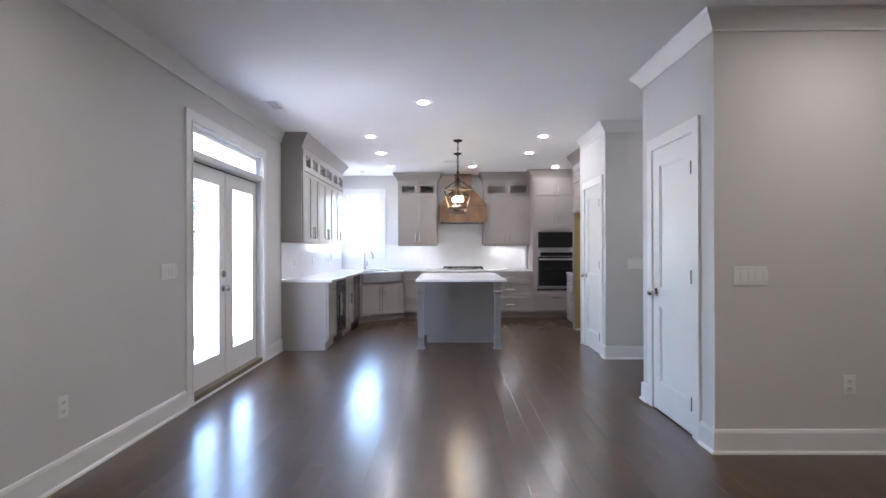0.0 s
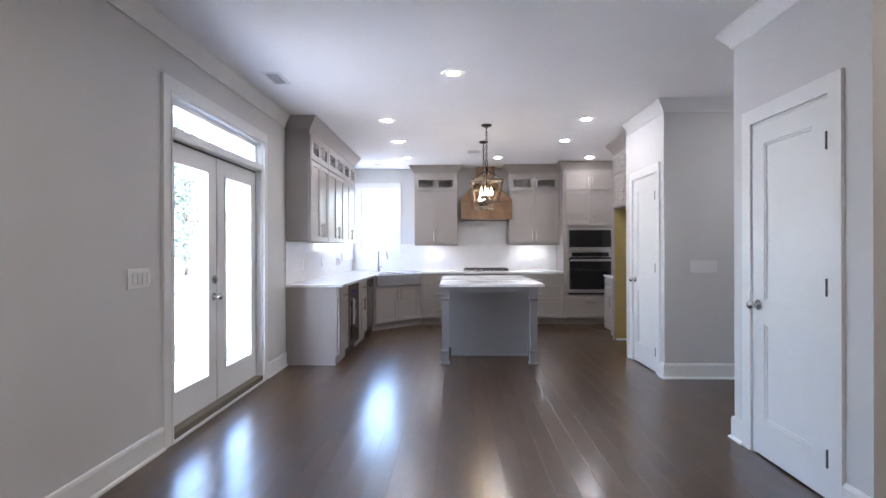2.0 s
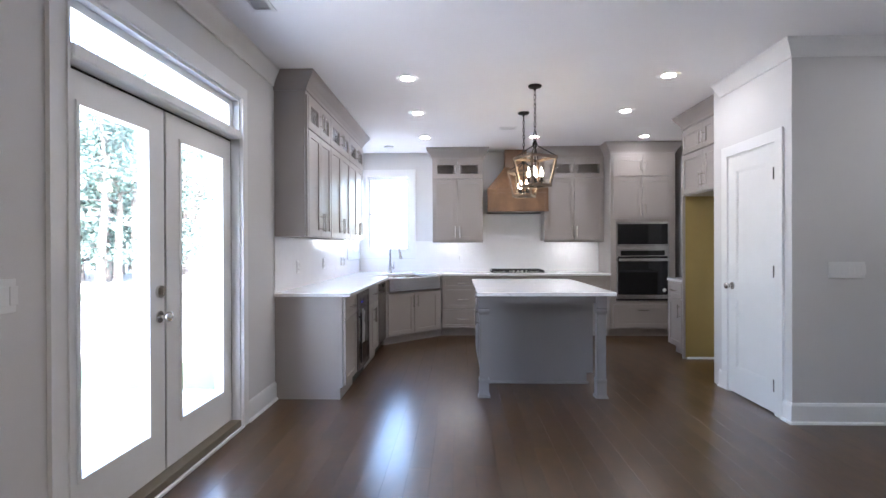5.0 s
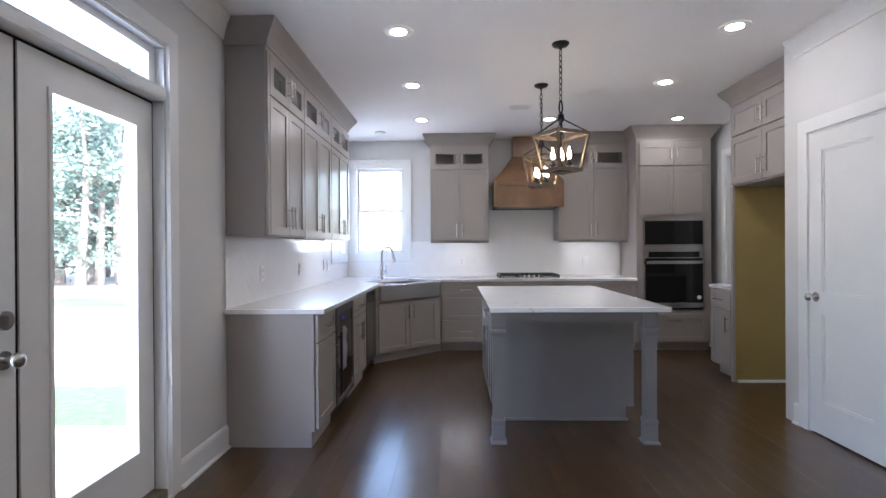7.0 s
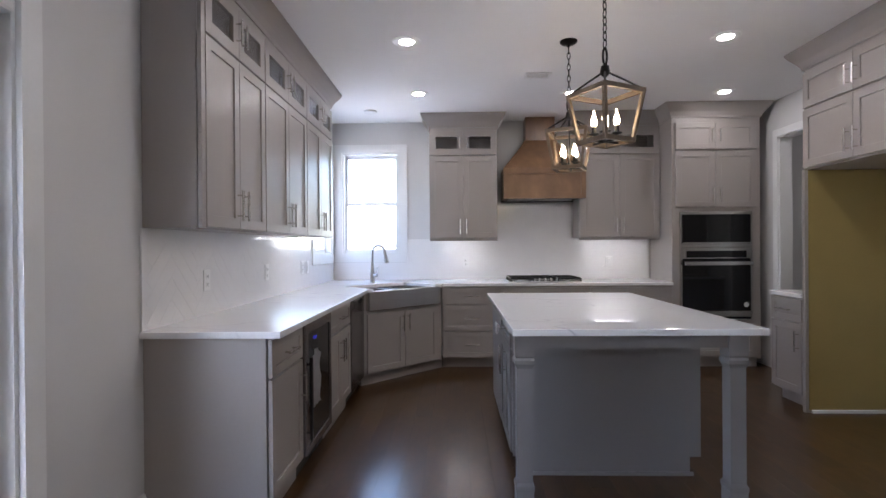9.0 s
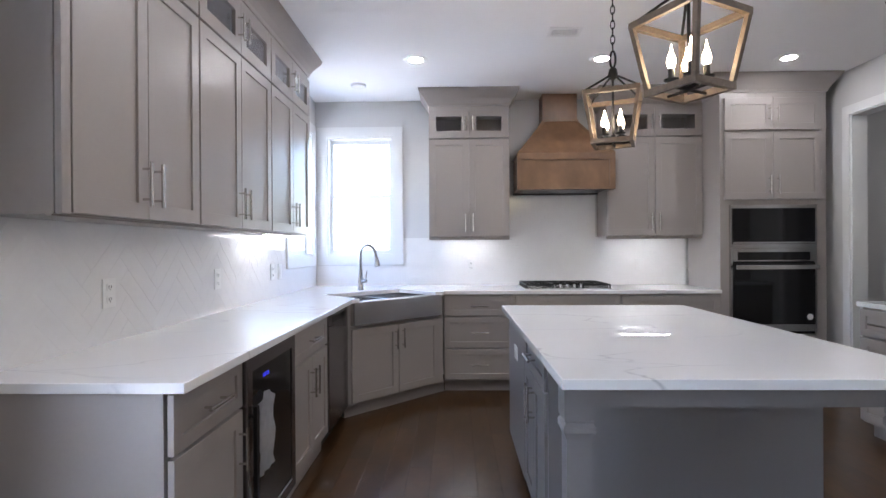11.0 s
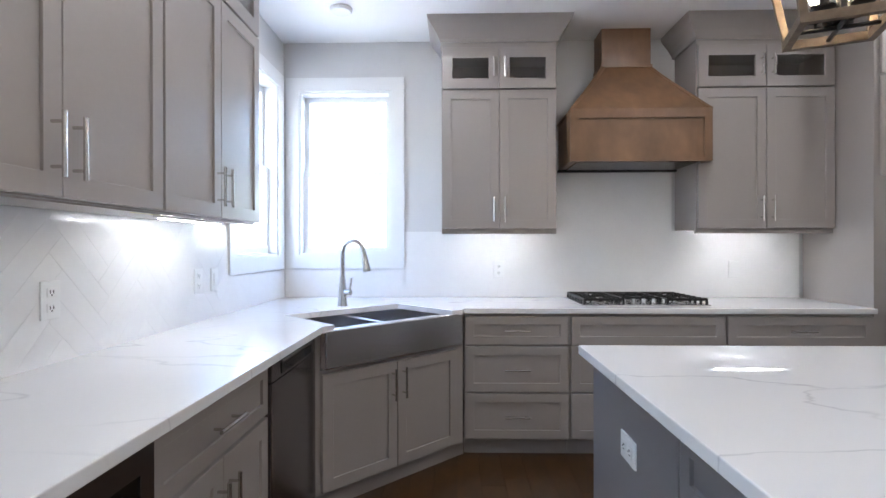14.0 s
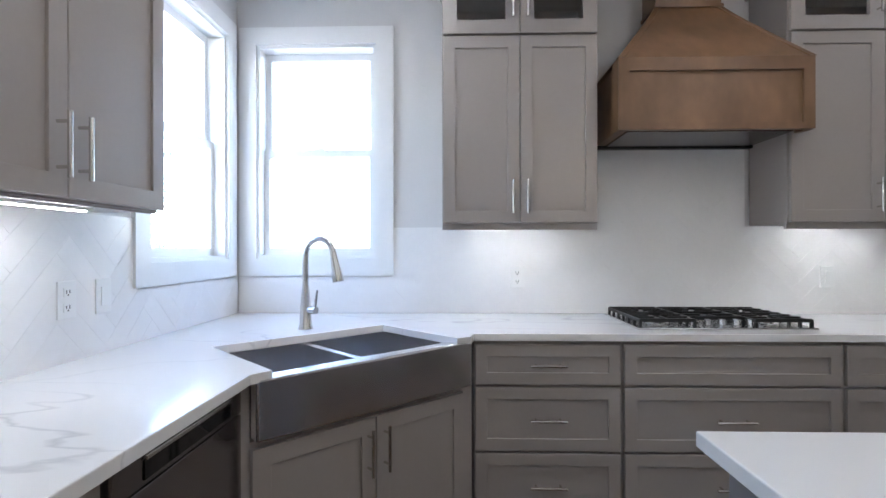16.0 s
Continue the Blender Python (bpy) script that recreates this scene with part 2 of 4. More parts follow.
wall("wall_pantry_side", "x", PX, 0.11, PY + 0.11, 6.89, [(PD0, PD1, 0.0, DH)])
wall("wall_pantry_back", "y", 6.89, 0.11, PX, RX + 0.12)
wall("wall_closet_front", "y", 3.17, 0.11, CX, 4.6)
wall("wall_closet_side", "x", CX, 0.11, 3.28, 4.20, [(CD0, CD1, 0.0, DH)])
wall("wall_closet_back", "y", 4.20, 0.11, CX, 4.6)
wall("wall_south", "y", -3.2, -0.12, LX, 4.6)
wall("wall_far_east", "x", 4.6, 0.12, -3.2, BY)
wall("wall_hall_north", "y", BY, 0.12, RX + 0.12, 4.72)
solid("ceiling", boxes((LX - 0.16, 4.72, -3.32, BY + 0.16, CEIL, CEIL + 0.12)), CEILING, "flat white painted ceiling", "ceiling", "structure")

BASE = [(0, 0), (0.016, 0), (0.016, 0.128), (0.010, 0.145), (0, 0.15)]
SHOE = [(0.016, 0), (0.03, 0), (0.028, 0.012), (0.016, 0.02)]
CROWN = [(0, CEIL - 0.12), (0.012, CEIL - 0.12), (0.016, CEIL - 0.105), (0.035, CEIL - 0.075), (0.065, CEIL - 0.035), (0.078, CEIL - 0.02), (0.084, CEIL - 0.001), (0, CEIL - 0.001)]


def moulding(name, paths, profile, material=TRIM, label="white painted moulding"):
    bm = bmesh.new()
    for p in paths:
        sweep(bm, p, profile)
    return solid(name, bm, material, label, name, "structure")


RUNS = [[(LX, -3.2), (LX, FD0 - 0.09)], [(LX, FD1 + 0.09), (LX, 6.395)],
        [(PX, 6.89), (PX, PD1 + 0.09)], [(PX, PD0 - 0.09), (PX, PY), (4.6, PY)],
        [(4.6, 4.31), (CX, 4.31), (CX, CD1 + 0.09)], [(CX, CD0 - 0.09), (CX, 3.17), (4.6, 3.17)], [(4.6, 3.17), (4.6, -3.2), (LX, -3.2)]]
moulding("baseboard", RUNS, BASE, label="tall white painted baseboard")
moulding("shoe_moulding", RUNS, SHOE, label="thin white shoe moulding along the baseboard")
moulding("crown_moulding", [[(LX, -3.2), (LX, 6.39)], [(PX, 6.89), (PX, PY), (4.6, PY)], [(4.6, 4.31), (CX, 4.31), (CX, 3.17), (4.6, 3.17)]], CROWN, label="white cove crown moulding under the ceiling")

# floor slab under the boards
solid("floor", boxes((LX - 0.16, 4.72, -3.32, BY + 0.16, -0.12, -0.008)), SHADOW_GAP, "dark brown oak plank floor", "floor", "structure")

# ---- casings, doors and windows ----


def casing(bm, axis, face, out, u0, u1, z0, z1, w=0.09, t=0.018, sill=False):
    """A flat picture-frame casing round an opening, on the wall face, standing out by t."""
    lo, hi = sorted((face, face + out * t))
    lst = [(u0 - w, u0, z0 if not sill else z0 - w, z1 + w), (u1, u1 + w, z0 if not sill else z0 - w, z1 + w), (u0, u1, z1, z1 + w)]
    if sill:
        lst.append((u0, u1, z0 - w, z0))
    for a, b, c, d in lst:
        box(bm, lo, hi, a, b, c, d) if axis == "x" else box(bm, a, b, lo, hi, c, d)


def strips(axis, p0, p1, rects):
    bm = bmesh.new()
    for a, b, c, d in rects:
        box(bm, p0, p1, a, b, c, d) if axis == "x" else box(bm, a, b, p0, p1, c, d)
    return bm


def ring(u0, u1, z0, z1, w, wb=None, wt=None):
    wb, wt = w if wb is None else wb, w if wt is None else wt
    return [(u0, u0 + w, z0, z1), (u1 - w, u1, z0, z1), (u0 + w, u1 - w, z0, z0 + wb), (u0 + w, u1 - w, z1 - wt, z1)]


def double_hung(name, axis, face, into, hole, label):
    """A white double-hung window in a wall: casing, jamb, two sashes and their panes. into: the way out of the room."""
    u0, u1, z0, z1 = hole
    win = tagged(new(name), label, "window", kind="structure")
    bm = bmesh.new()
    casing(bm, axis, face, -into, u0, u1, z0, z1, w=0.095, t=0.02, sill=True)
    part("window_casing", bm, TRIM, win)

    def at(a, b):
        return sorted((face + into * a, face + into * b))
    part("window_frame", strips(axis, *at(-0.004, 0.155), ring(u0 - 0.002, u1 + 0.002, z0 - 0.002, z1 + 0.002, 0.02)), TRIM, win)
    mid = (z0 + z1) / 2
    s = 0.032
    for nm, a, b, (za, zb) in (("lower_sash", 0.055, 0.085, (z0 + 0.018, mid + 0.02)), ("upper_sash", 0.088, 0.118, (mid - 0.02, z1 - 0.018))):
        sash = part(nm, strips(axis, *at(a, b), ring(u0 + 0.018, u1 - 0.018, za, zb, s, 0.04, 0.04)), TRIM, win)
        pane = part("pane", strips(axis, *at(a + 0.012, a + 0.016), [(u0 + 0.018 + s, u1 - 0.018 - s, za + 0.04, zb - 0.04)]), GLASS, sash)
        pane.visible_shadow = False
    lock = part("sash_lock", strips(axis, *at(0.035, 0.055), [((u0 + u1) / 2 - 0.03, (u0 + u1) / 2 + 0.03, mid + 0.02, mid + 0.032)]), PLASTIC, win)
    return win


double_hung("window_1", "x", LX, -1, LW, "white double-hung window beside the corner sink")
double_hung("window_2", "y", BY, 1, BW, "white double-hung window behind the corner sink")


def knob(bm, c, d):
    """A round door knob with its rose, standing out along d."""
    c, d = Vector(c), Vector(d)
    rod(bm, c, c + d * 0.008, 0.032, n=20)
    rod(bm, c + d * 0.008, c + d * 0.035, 0.011)
    q = Matrix.Translation(c + d * 0.052) @ d.to_track_quat("Z", "Y").to_matrix().to_4x4() @ Matrix.Diagonal((1, 1, 0.78, 1))
    bmesh.ops.create_uvsphere(bm, u_segments=18, v_segments=12, radius=0.028, matrix=q)


def french_door():
    fd = tagged(new("door_1"), "white double glass patio door with transom, closed", "door", kind="structure")
    bm = bmesh.new()
    casing(bm, "x", LX, 1, FD0, FD1, 0.0, FDT, w=0.09, t=0.018)
    box(bm, LX, LX + 0.026, FD0 - 0.01, FD0 + 0.004, 0, FDT + 0.004)
    box(bm, LX, LX + 0.026, FD1 - 0.004, FD1 + 0.01, 0, FDT + 0.004)
    part("door_casing", bm, TRIM, fd)
    part("door_frame", strips("x", LX - 0.16, LX + 0.004, [(FD0 - 0.003, FD0 + 0.02, 0, FDT + 0.003), (FD1 - 0.02, FD1 + 0.003, 0, FDT + 0.003), (FD0 + 0.02, FD1 - 0.02, FDT - 0.02, FDT + 0.003)]), TRIM, fd)
    part("transom_rail", boxes((LX - 0.16, LX + 0.022, FD0 + 0.02, FD1 - 0.02, 2.032, 2.098), bevel=0.014), TRIM, fd)
    tr = part("transom_sash", strips("x", LX - 0.085, LX - 0.04, ring(FD0 + 0.02, FD1 - 0.02, 2.094, FDT - 0.02, 0.055, 0.025, 0.04)), TRIM, fd)
    p = part("pane", boxes((LX - 0.065, LX - 0.06, FD0 + 0.075, FD1 - 0.075, 2.119, FDT - 0.06)), GLASS, tr)
    p.visible_shadow = False
    part("threshold", boxes((LX - 0.16, LX + 0.012, FD0 + 0.02, FD1 - 0.02, -0.008, 0.06), bevel=0.005), mat("bronze_threshold", (0.2, 0.16, 0.11), 0.45, 0.5), fd)
    mid = 4.908
    for nm, y0, y1, g0, g1 in (("door_leaf", FD0 + 0.028, mid - 0.009, 4.258, 4.772), ("door_leaf", mid + 0.009, FD1 - 0.028, 5.045, 5.59)):
        x0, x1 = LX - 0.1, LX - 0.055
        leaf = part(nm, strips("x", x0, x1, [(y0, g0, 0.066, 2.02), (g1, y1, 0.066, 2.02), (g0, g1, 0.066, 0.28), (g0, g1, 1.897, 2.02)]), TRIM, fd)
        part("glazing_bead", strips("x", x0 - 0.006, x1 + 0.008, ring(g0, g1, 0.28, 1.897, 0.018)), TRIM, leaf)
        pn = part("pane", boxes((x0 + 0.02, x0 + 0.025, g0 + 0.018, g1 - 0.018, 0.298, 1.879)), GLASS, leaf)
        pn.visible_shadow = False
    bm = bmesh.new()
    knob(bm, (LX - 0.055, mid - 0.06, 0.905), (1, 0, 0))
    part("door_knob", bm, NICKEL, fd, "satin nickel round knob", smooth=True)
    bm = bmesh.new()
    rod(bm, (LX - 0.055, mid - 0.06, 1.04), (LX - 0.04, mid - 0.06, 1.04), 0.033, n=20)
    box(bm, LX - 0.04, LX - 0.024, mid - 0.068, mid - 0.052, 1.022, 1.058)
    part("deadbolt", bm, NICKEL, fd, smooth=True)
    part("weatherstrip", strips("x", LX - 0.095, LX - 0.056, [(FD0 + 0.0195, FD0 + 0.0285, 0.066, 2.031), (FD1 - 0.0285, FD1 - 0.0195, 0.066, 2.031), (FD0 + 0.0285, FD1 - 0.0285, 2.0195, 2.0315)]), BLACK, fd)
    # black strip stands in for the shaded gap between the two leaves
    part("astragal", boxes((LX - 0.11, LX - 0.062, mid - 0.0085, mid + 0.0085, 0.066, 2.02)), BLACK, fd)
    part("sill_strip", boxes((LX + 0.012, LX + 0.03, FD0 + 0.004, FD1 - 0.004, 0.0, 0.02), bevel=0.005), TRIM, fd, "pale shoe strip along the threshold")


french_door()


def panel_door(name, face, y0, y1, hinge_far, label):
    """A white two-panel door in a wall whose face looks along -x, with casing, hinges and knob."""
    d = tagged(new(name), label, "door", kind="structure")
    bm = bmesh.new()
    casing(bm, "x", face, -1, y0, y1, 0.0, DH, w=0.09, t=0.018)
    part("door_casing", bm, TRIM, d)
    part("door_frame", strips("x", face - 0.003, face + 0.11, [(y0 - 0.002, y0 + 0.012, 0, DH + 0.002), (y1 - 0.012, y1 + 0.002, 0, DH + 0.002), (y0 + 0.012, y1 - 0.012, DH - 0.014, DH + 0.002)]), TRIM, d)
    a, b = y0 + 0.015, y1 - 0.015
    fx = face - 0.006
    bm = bmesh.new()
    rects = [(a, a + 0.11, 0.012, DH - 0.017), (b - 0.11, b, 0.012, DH - 0.017), (a + 0.11, b - 0.11, 0.012, 0.23), (a + 0.11, b - 0.11, 0.82, 0.96), (a + 0.11, b - 0.11, 1.915, DH - 0.017)]
    for r in rects:
        box(bm, fx, fx + 0.035, *r)
    for z0, z1 in ((0.23, 0.82), (0.96, 1.915)):
        box(bm, fx + 0.012, fx + 0.03, a + 0.11, b - 0.11, z0, z1)
        s = 0.014
        for r in ring(a + 0.11, b - 0.11, z0, z1, s):
            box(bm, fx + 0.005, fx + 0.012, *r)
    leaf = part("door_leaf", bm, TRIM, d)
    bm = bmesh.new()
    ky = a + 0.06 if hinge_far else b - 0.06
    knob(bm, (fx, ky, 0.93), (-1, 0, 0))
    part("door_knob", bm, NICKEL, leaf, "satin nickel round knob", smooth=True)
    hy = b + 0.004 if hinge_far else a - 0.004
    for z in (0.22, 1.08, 1.82):
        bm = bmesh.new()
        rod(bm, (fx - 0.008, hy, z - 0.045), (fx - 0.008, hy, z + 0.045), 0.007)
        box(bm, fx - 0.002, fx + 0.003, hy - 0.012, hy + 0.012, z - 0.045, z + 0.045)
        part("hinge", bm, HINGE, d, "dark metal hinge", smooth=True)


panel_door("door_2", CX, CD0, CD1, False, "closed white two-panel closet door")
panel_door("door_3", PX, PD0, PD1, False, "closed white two-panel pantry door")
bm = bmesh.new()
casing(bm, "x", RX, -1, 8.62, 9.30, 0.0, 2.36, w=0.075, t=0.018)
dw = tagged(new("doorway_1"), "white cased open doorway to a side room", "doorway", kind="structure")
part("door_casing", bm, TRIM, dw)
part("door_frame", strips("x", RX - 0.003, RX + 0.123, [(8.618, 8.632, 0, 2.362), (9.288, 9.302, 0, 2.362), (8.632, 9.288, 2.348, 2.362)]), TRIM, dw)

# ---- cabinets ----


def pull(bm, x, z, length, upright, y=-0.02):
    """A round bar pull on two posts, standing out towards -y."""
    h = length / 2
    e = Vector((0, 0, 1)) if upright else Vector((1, 0, 0))
    c = Vector((x, y - 0.032, z))
    rod(bm, c - e * h, c + e * h, 0.006)
    for s in (-0.68, 0.68):
        p = c + e * h * s
        rod(bm, p, (p.x, y, p.z), 0.0045, n=8)


def front(cab, x0, x1, z0, z1, rail=0.057, handle=None, glass=False, name="door", paint=None, length=0.16, y=0.0):
    """A shaker front at y with a recessed panel or a pane; handle: (x, z, upright)."""
    paint = paint or CABINET
    bm = bmesh.new()
    g = 0.002
    x0, x1, z0, z1 = x0 + g, x1 - g, z0 + g, z1 - g
    loops = [[bm.verts.new((x, yy, z)) for x, z in ((x0 + r, z0 + r), (x1 - r, z0 + r), (x1 - r, z1 - r), (x0 + r, z1 - r))] for r, yy in ((0.0012, y - 0.02), (0, y - 0.0185), (0, y - 0.001), (rail, y - 0.001), (rail, y - 0.019), (rail - 0.001, y - 0.02))]
    for i in range(6):
        p, q = loops[i], loops[(i + 1) % 6]
        for k in range(4):
            bm.faces.new((p[k], p[(k + 1) % 4], q[(k + 1) % 4], q[k]))
    if not glass:
        box(bm, x0 + rail, x1 - rail, y - 0.011, y - 0.003, z0 + rail, z1 - rail)
    d = part(name, bm, paint, cab)
    if glass:
        pn = part("pane", boxes((x0 + rail, x1 - rail, y - 0.011, y - 0.007, z0 + rail, z1 - rail)), GLASS, d)
    if handle:
        bm = bmesh.new()
        pull(bm, handle[0], handle[1], length, handle[2], y - 0.02)
        part("handle", bm, NICKEL, d, "satin nickel bar handle", smooth=True)
    return d


def pair(cab, x0, x1, z0, z1, hz, **k):
    m = (x0 + x1) / 2
    front(cab, x0, m, z0, z1, handle=(m - 0.035, hz, True), **k)
    front(cab, m, x1, z0, z1, handle=(m + 0.035, hz, True), **k)


def base_cabinet(m, w, kind, label, depth=0.6, paint=None, top=COUNTER - 0.03, toe=0.075):
    """A base cabinet: local x along its front, the front at y = 0, into +y."""
    paint = paint or CABINET
    cab = thing("base_cabinet", m, label, "cabinet", "base cabinets")
    part("body", boxes((0, w, 0.006, depth, 0.1, top)), paint, cab)
    part("toe_kick", boxes((0, w, toe, depth, 0.0, 0.1)), paint, cab)
    a, b, z = 0.006, w - 0.006, top - 0.012
    if kind == "drawers":
        cuts = [0.115, 0.392, 0.67, z]
        for lo, hi in zip(cuts, cuts[1:]):
            front(cab, a, b, lo + 0.004, hi - 0.004, rail=0.05, handle=(w / 2, (lo + hi) / 2 + 0.0, False), name="drawer_front", paint=paint, length=0.15 if w > 0.5 else 0.13)
    elif kind == "cooktop":
        cuts = [0.115, 0.392, 0.67, z]
        for i, (lo, hi) in enumerate(zip(cuts, cuts[1:])):
            front(cab, a, b, lo + 0.004, hi - 0.004, rail=0.05, handle=None if i == 2 else (w / 2, (lo + hi) / 2, False), name="drawer_front", paint=paint)
    else:
        cut = 0.667
        front(cab, a, b, cut + 0.004, z, rail=0.045, handle=(w / 2, (cut + z) / 2, False), name="drawer_front", paint=paint)
        if kind == "single":
            front(cab, a, b, 0.115, cut - 0.004, handle=(b - 0.035, cut - 0.142, True), paint=paint)
        else:
            pair(cab, a, b, 0.115, cut - 0.004, cut - 0.142, paint=paint)
    return cab


def upper_cabinet(m, w, label, depth=0.31, z0=1.368, zm=2.28, z1=2.555, glass=True, rail=0.028, stile=0.0):
    cab = thing("wall_cabinet", m, label, "cabinet", "wall cabinets")
    part("body", boxes((0, w, 0.006, depth, z0, zm)), CABINET, cab)
    if glass:
        t = 0.016
        part("display_box", boxes((0, t, 0.002, depth, zm, z1), (w - t, w, 0.002, depth, zm, z1), (t, w - t, 0.002, depth, z1 - t, z1), (t, w - t, depth - 0.01, depth, zm, z1 - t), (t, w - t, 0.004, depth - 0.01, zm, zm + 0.004)), CABINET, cab)
    else:
        part("top_box", boxes((0, w, 0.002, depth, zm, z1)), CABINET, cab)
    part("frieze", boxes((0, w, -0.004, depth, z1, CEIL - 0.002)), CABINET, cab)
    part("light_rail", boxes((0, w, 0.012, 0.03, z0 - rail, z0)), CABINET, cab)
    a, b = 0.004 + stile, w - 0.004
    if stile:
        part("filler", boxes((0, stile, -0.018, 0.001, z0, z1)), CABINET, cab)
    pair(cab, a, b, z0 + 0.003, zm - 0.004, z0 + 0.13)
    pair(cab, a, b, zm + 0.004, z1, (zm + z1) / 2, glass=glass, length=0.13, rail=0.066)
    return cab


def L(y):
    return pose(-1.513, y, 0, 0, 0, 90)


def B(x):
    return pose(x, BF, 0)


base_cabinet(L(6.40), 0.482, "single", "grey shaker base cabinet with end panel", depth=0.575, toe=0.025)
base_cabinet(L(7.462), 0.69, "double", "grey shaker base cabinet between wine cooler and dishwasher", depth=0.575, toe=0.025)
base_cabinet(B(-0.79), 0.622, "drawers", "grey shaker three-drawer cabinet beside the sink")
base_cabinet(B(-0.166), 0.908, "cooktop", "wide grey shaker drawer cabinet under the cooktop")
base_cabinet(B(0.744), 0.852, "drawers", "grey shaker drawer cabinet beside the wall oven")
base_cabinet(pose(2.01, 8.42, 0, 0, 0, -90), 0.385, "single", "narrow grey shaker base cabinet beside the fridge recess")

for y0, y1 in ((6.40, 7.184), (7.186, 8.058), (8.06, 8.88)):
    upper_cabinet(pose(-1.825, y0, 0, 0, 0, 90), y1 - y0, "tall grey shaker wall cabinet with glass top doors", depth=0.262, rail=0.006, stile=0.035 if y0 < 6.5 else 0.0)
upper_cabinet(pose(-0.93, UF, 0), 0.75, "tall grey shaker wall cabinet beside the range hood", depth=0.32)
upper_cabinet(pose(0.72, UF, 0), 0.878, "wide grey shaker wall cabinet beside the wall oven", depth=0.32)

# sink cabinet across the corner
SINK = pose(-1.155, 9.035, 0, 0, 0, 45)
sc = thing("sink_cabinet", SINK, "grey shaker corner cabinet under a farmhouse sink", "cabinet", "base cabinets")
part("body", boxes((-0.47, 0.508, 0.004, 0.3, 0.1, 0.68)), CABINET, sc)
part("toe_kick", boxes((-0.46, 0.57, 0.06, 0.3, 0.0, 0.1)), CABINET, sc)
for a, b in ((-0.47, -0.437), (0.464, 0.508)):
    part("filler", boxes((a, b, 0.004, 0.06, 0.68, COUNTER - 0.03)), CABINET, sc)
pair(sc, -0.44, 0.44, 0.115, 0.665, 0.55)

# tall oven cabinet
tc = thing("oven_cabinet", pose(1.60, BF, 0), "tall grey cabinet holding a microwave and wall oven", "cabinet")
part("lower_box", boxes((0, 0.9, 0.002, 0.61, 0.1, 0.50)), CABINET, tc)
part("upper_box", boxes((0, 0.9, 0.002, 0.61, 1.62, CEIL - 0.002)), CABINET, tc)
part("side_panel", boxes((0, 0.075, 0.002, 0.61, 0.50, 1.62)), CABINET, tc)
part("side_panel", boxes((0.805, 0.9, 0.002, 0.61, 0.50, 1.62)), CABINET, tc)
part("back_panel", boxes((0.075, 0.805, 0.5, 0.61, 0.50, 1.62)), CABINET, tc)
part("toe_kick", boxes((0, 0.9, 0.075, 0.61, 0, 0.1)), CABINET, tc)
front(tc, 0.03, 0.85, 0.125, 0.46, rail=0.057, handle=(0.44, 0.38, False), name="drawer_front")
pair(tc, 0.03, 0.85, 1.665, 2.245, 1.79)
pair(tc, 0.03, 0.85, 2.262, 2.54, 2.40, length=0.13)

# fridge cabinet over the recess, with its panel
fc = thing("fridge_cabinet", pose(2.01, 8.03, 0, 0, 0, -90), "deep grey shaker cabinet over an empty fridge recess", "cabinet")
part("body", boxes((0.0, 1.03, 0.002, 0.605, 1.836, CEIL - 0.002)), CABINET, fc)
part("side_panel", boxes((0.0, 0.03, -0.018, 0.605, 0.0, 1.835)), CABINET, fc)
pair(fc, 0.01, 0.985, 1.848, 2.283, 1.97)
pair(fc, 0.01, 0.985, 2.297, 2.56, 2.40, length=0.13)
solid("recess_wall", boxes((2.015, RX - 0.002, 7.993, 7.998, 0.02, 1.834)), YELLOW, "ochre yellow painted side of the fridge recess", "wall", "structure")
moulding("recess_baseboard", [[(2.03, 7.992), (RX, 7.992)]], [(0, 0), (0.012, 0), (0.01, 0.02), (0, 0.024)], label="thin white strip at the foot of the recess")

# crown on the cabinets
CC = [(0.0, CEIL - 0.15), (0.01, CEIL - 0.15), (0.015, CEIL - 0.128), (0.037, CEIL - 0.09), (0.075, CEIL - 0.042), (0.087, CEIL - 0.021), (0.092, CEIL - 0.001), (0.0, CEIL - 0.001)]
moulding("cabinet_crown", [[(-2.09, 6.40), (-1.821, 6.40), (-1.821, 8.882), (-2.09, 8.882)][::-1], ], [(-o, z) for o, z in CC], CABINET, "grey crown moulding on the wall cabinets")
moulding("cabinet_crown_hood", [[(-0.93, BY), (-0.93, UF - 0.006), (-0.18, UF - 0.006), (-0.18, BY)], [(0.72, BY), (0.72, UF - 0.006), (1.60, UF - 0.006), (1.60, BF), (2.5, BF), (2.5, BY)]], CC, CABINET, "grey crown moulding on the cabinets round the hood")
moulding("cabinet_crown_fridge", [[(RX, 8.03), (2.01, 8.03), (2.01, 7.01)]], CC, CABINET, "grey crown moulding on the fridge cabinet")

# ---- worktops ----


def slab(name, outline, label, z1=COUNTER, t=0.03):
    bm = bmesh.new()
    prism(bm, outline, z1 - t, z1)
    bmesh.ops.recalc_face_normals(bm, faces=bm.faces[:])
    es = [e for e in bm.edges if abs(e.verts[0].co.z - e.verts[1].co.z) < 1e-6 and e.verts[0].co.z > z1 - 1e-4]
    bmesh.ops.bevel(bm, geom=es, offset=0.003, segments=2, affect="EDGES", profile=0.5)
    return solid(name, bm, ISLAND_QUARTZ if name == "island_worktop" else QUARTZ, label, "worktop")


def sk(u, v):
    p = SINK @ Vector((u, v, 0))
    return (p.x, p.y)


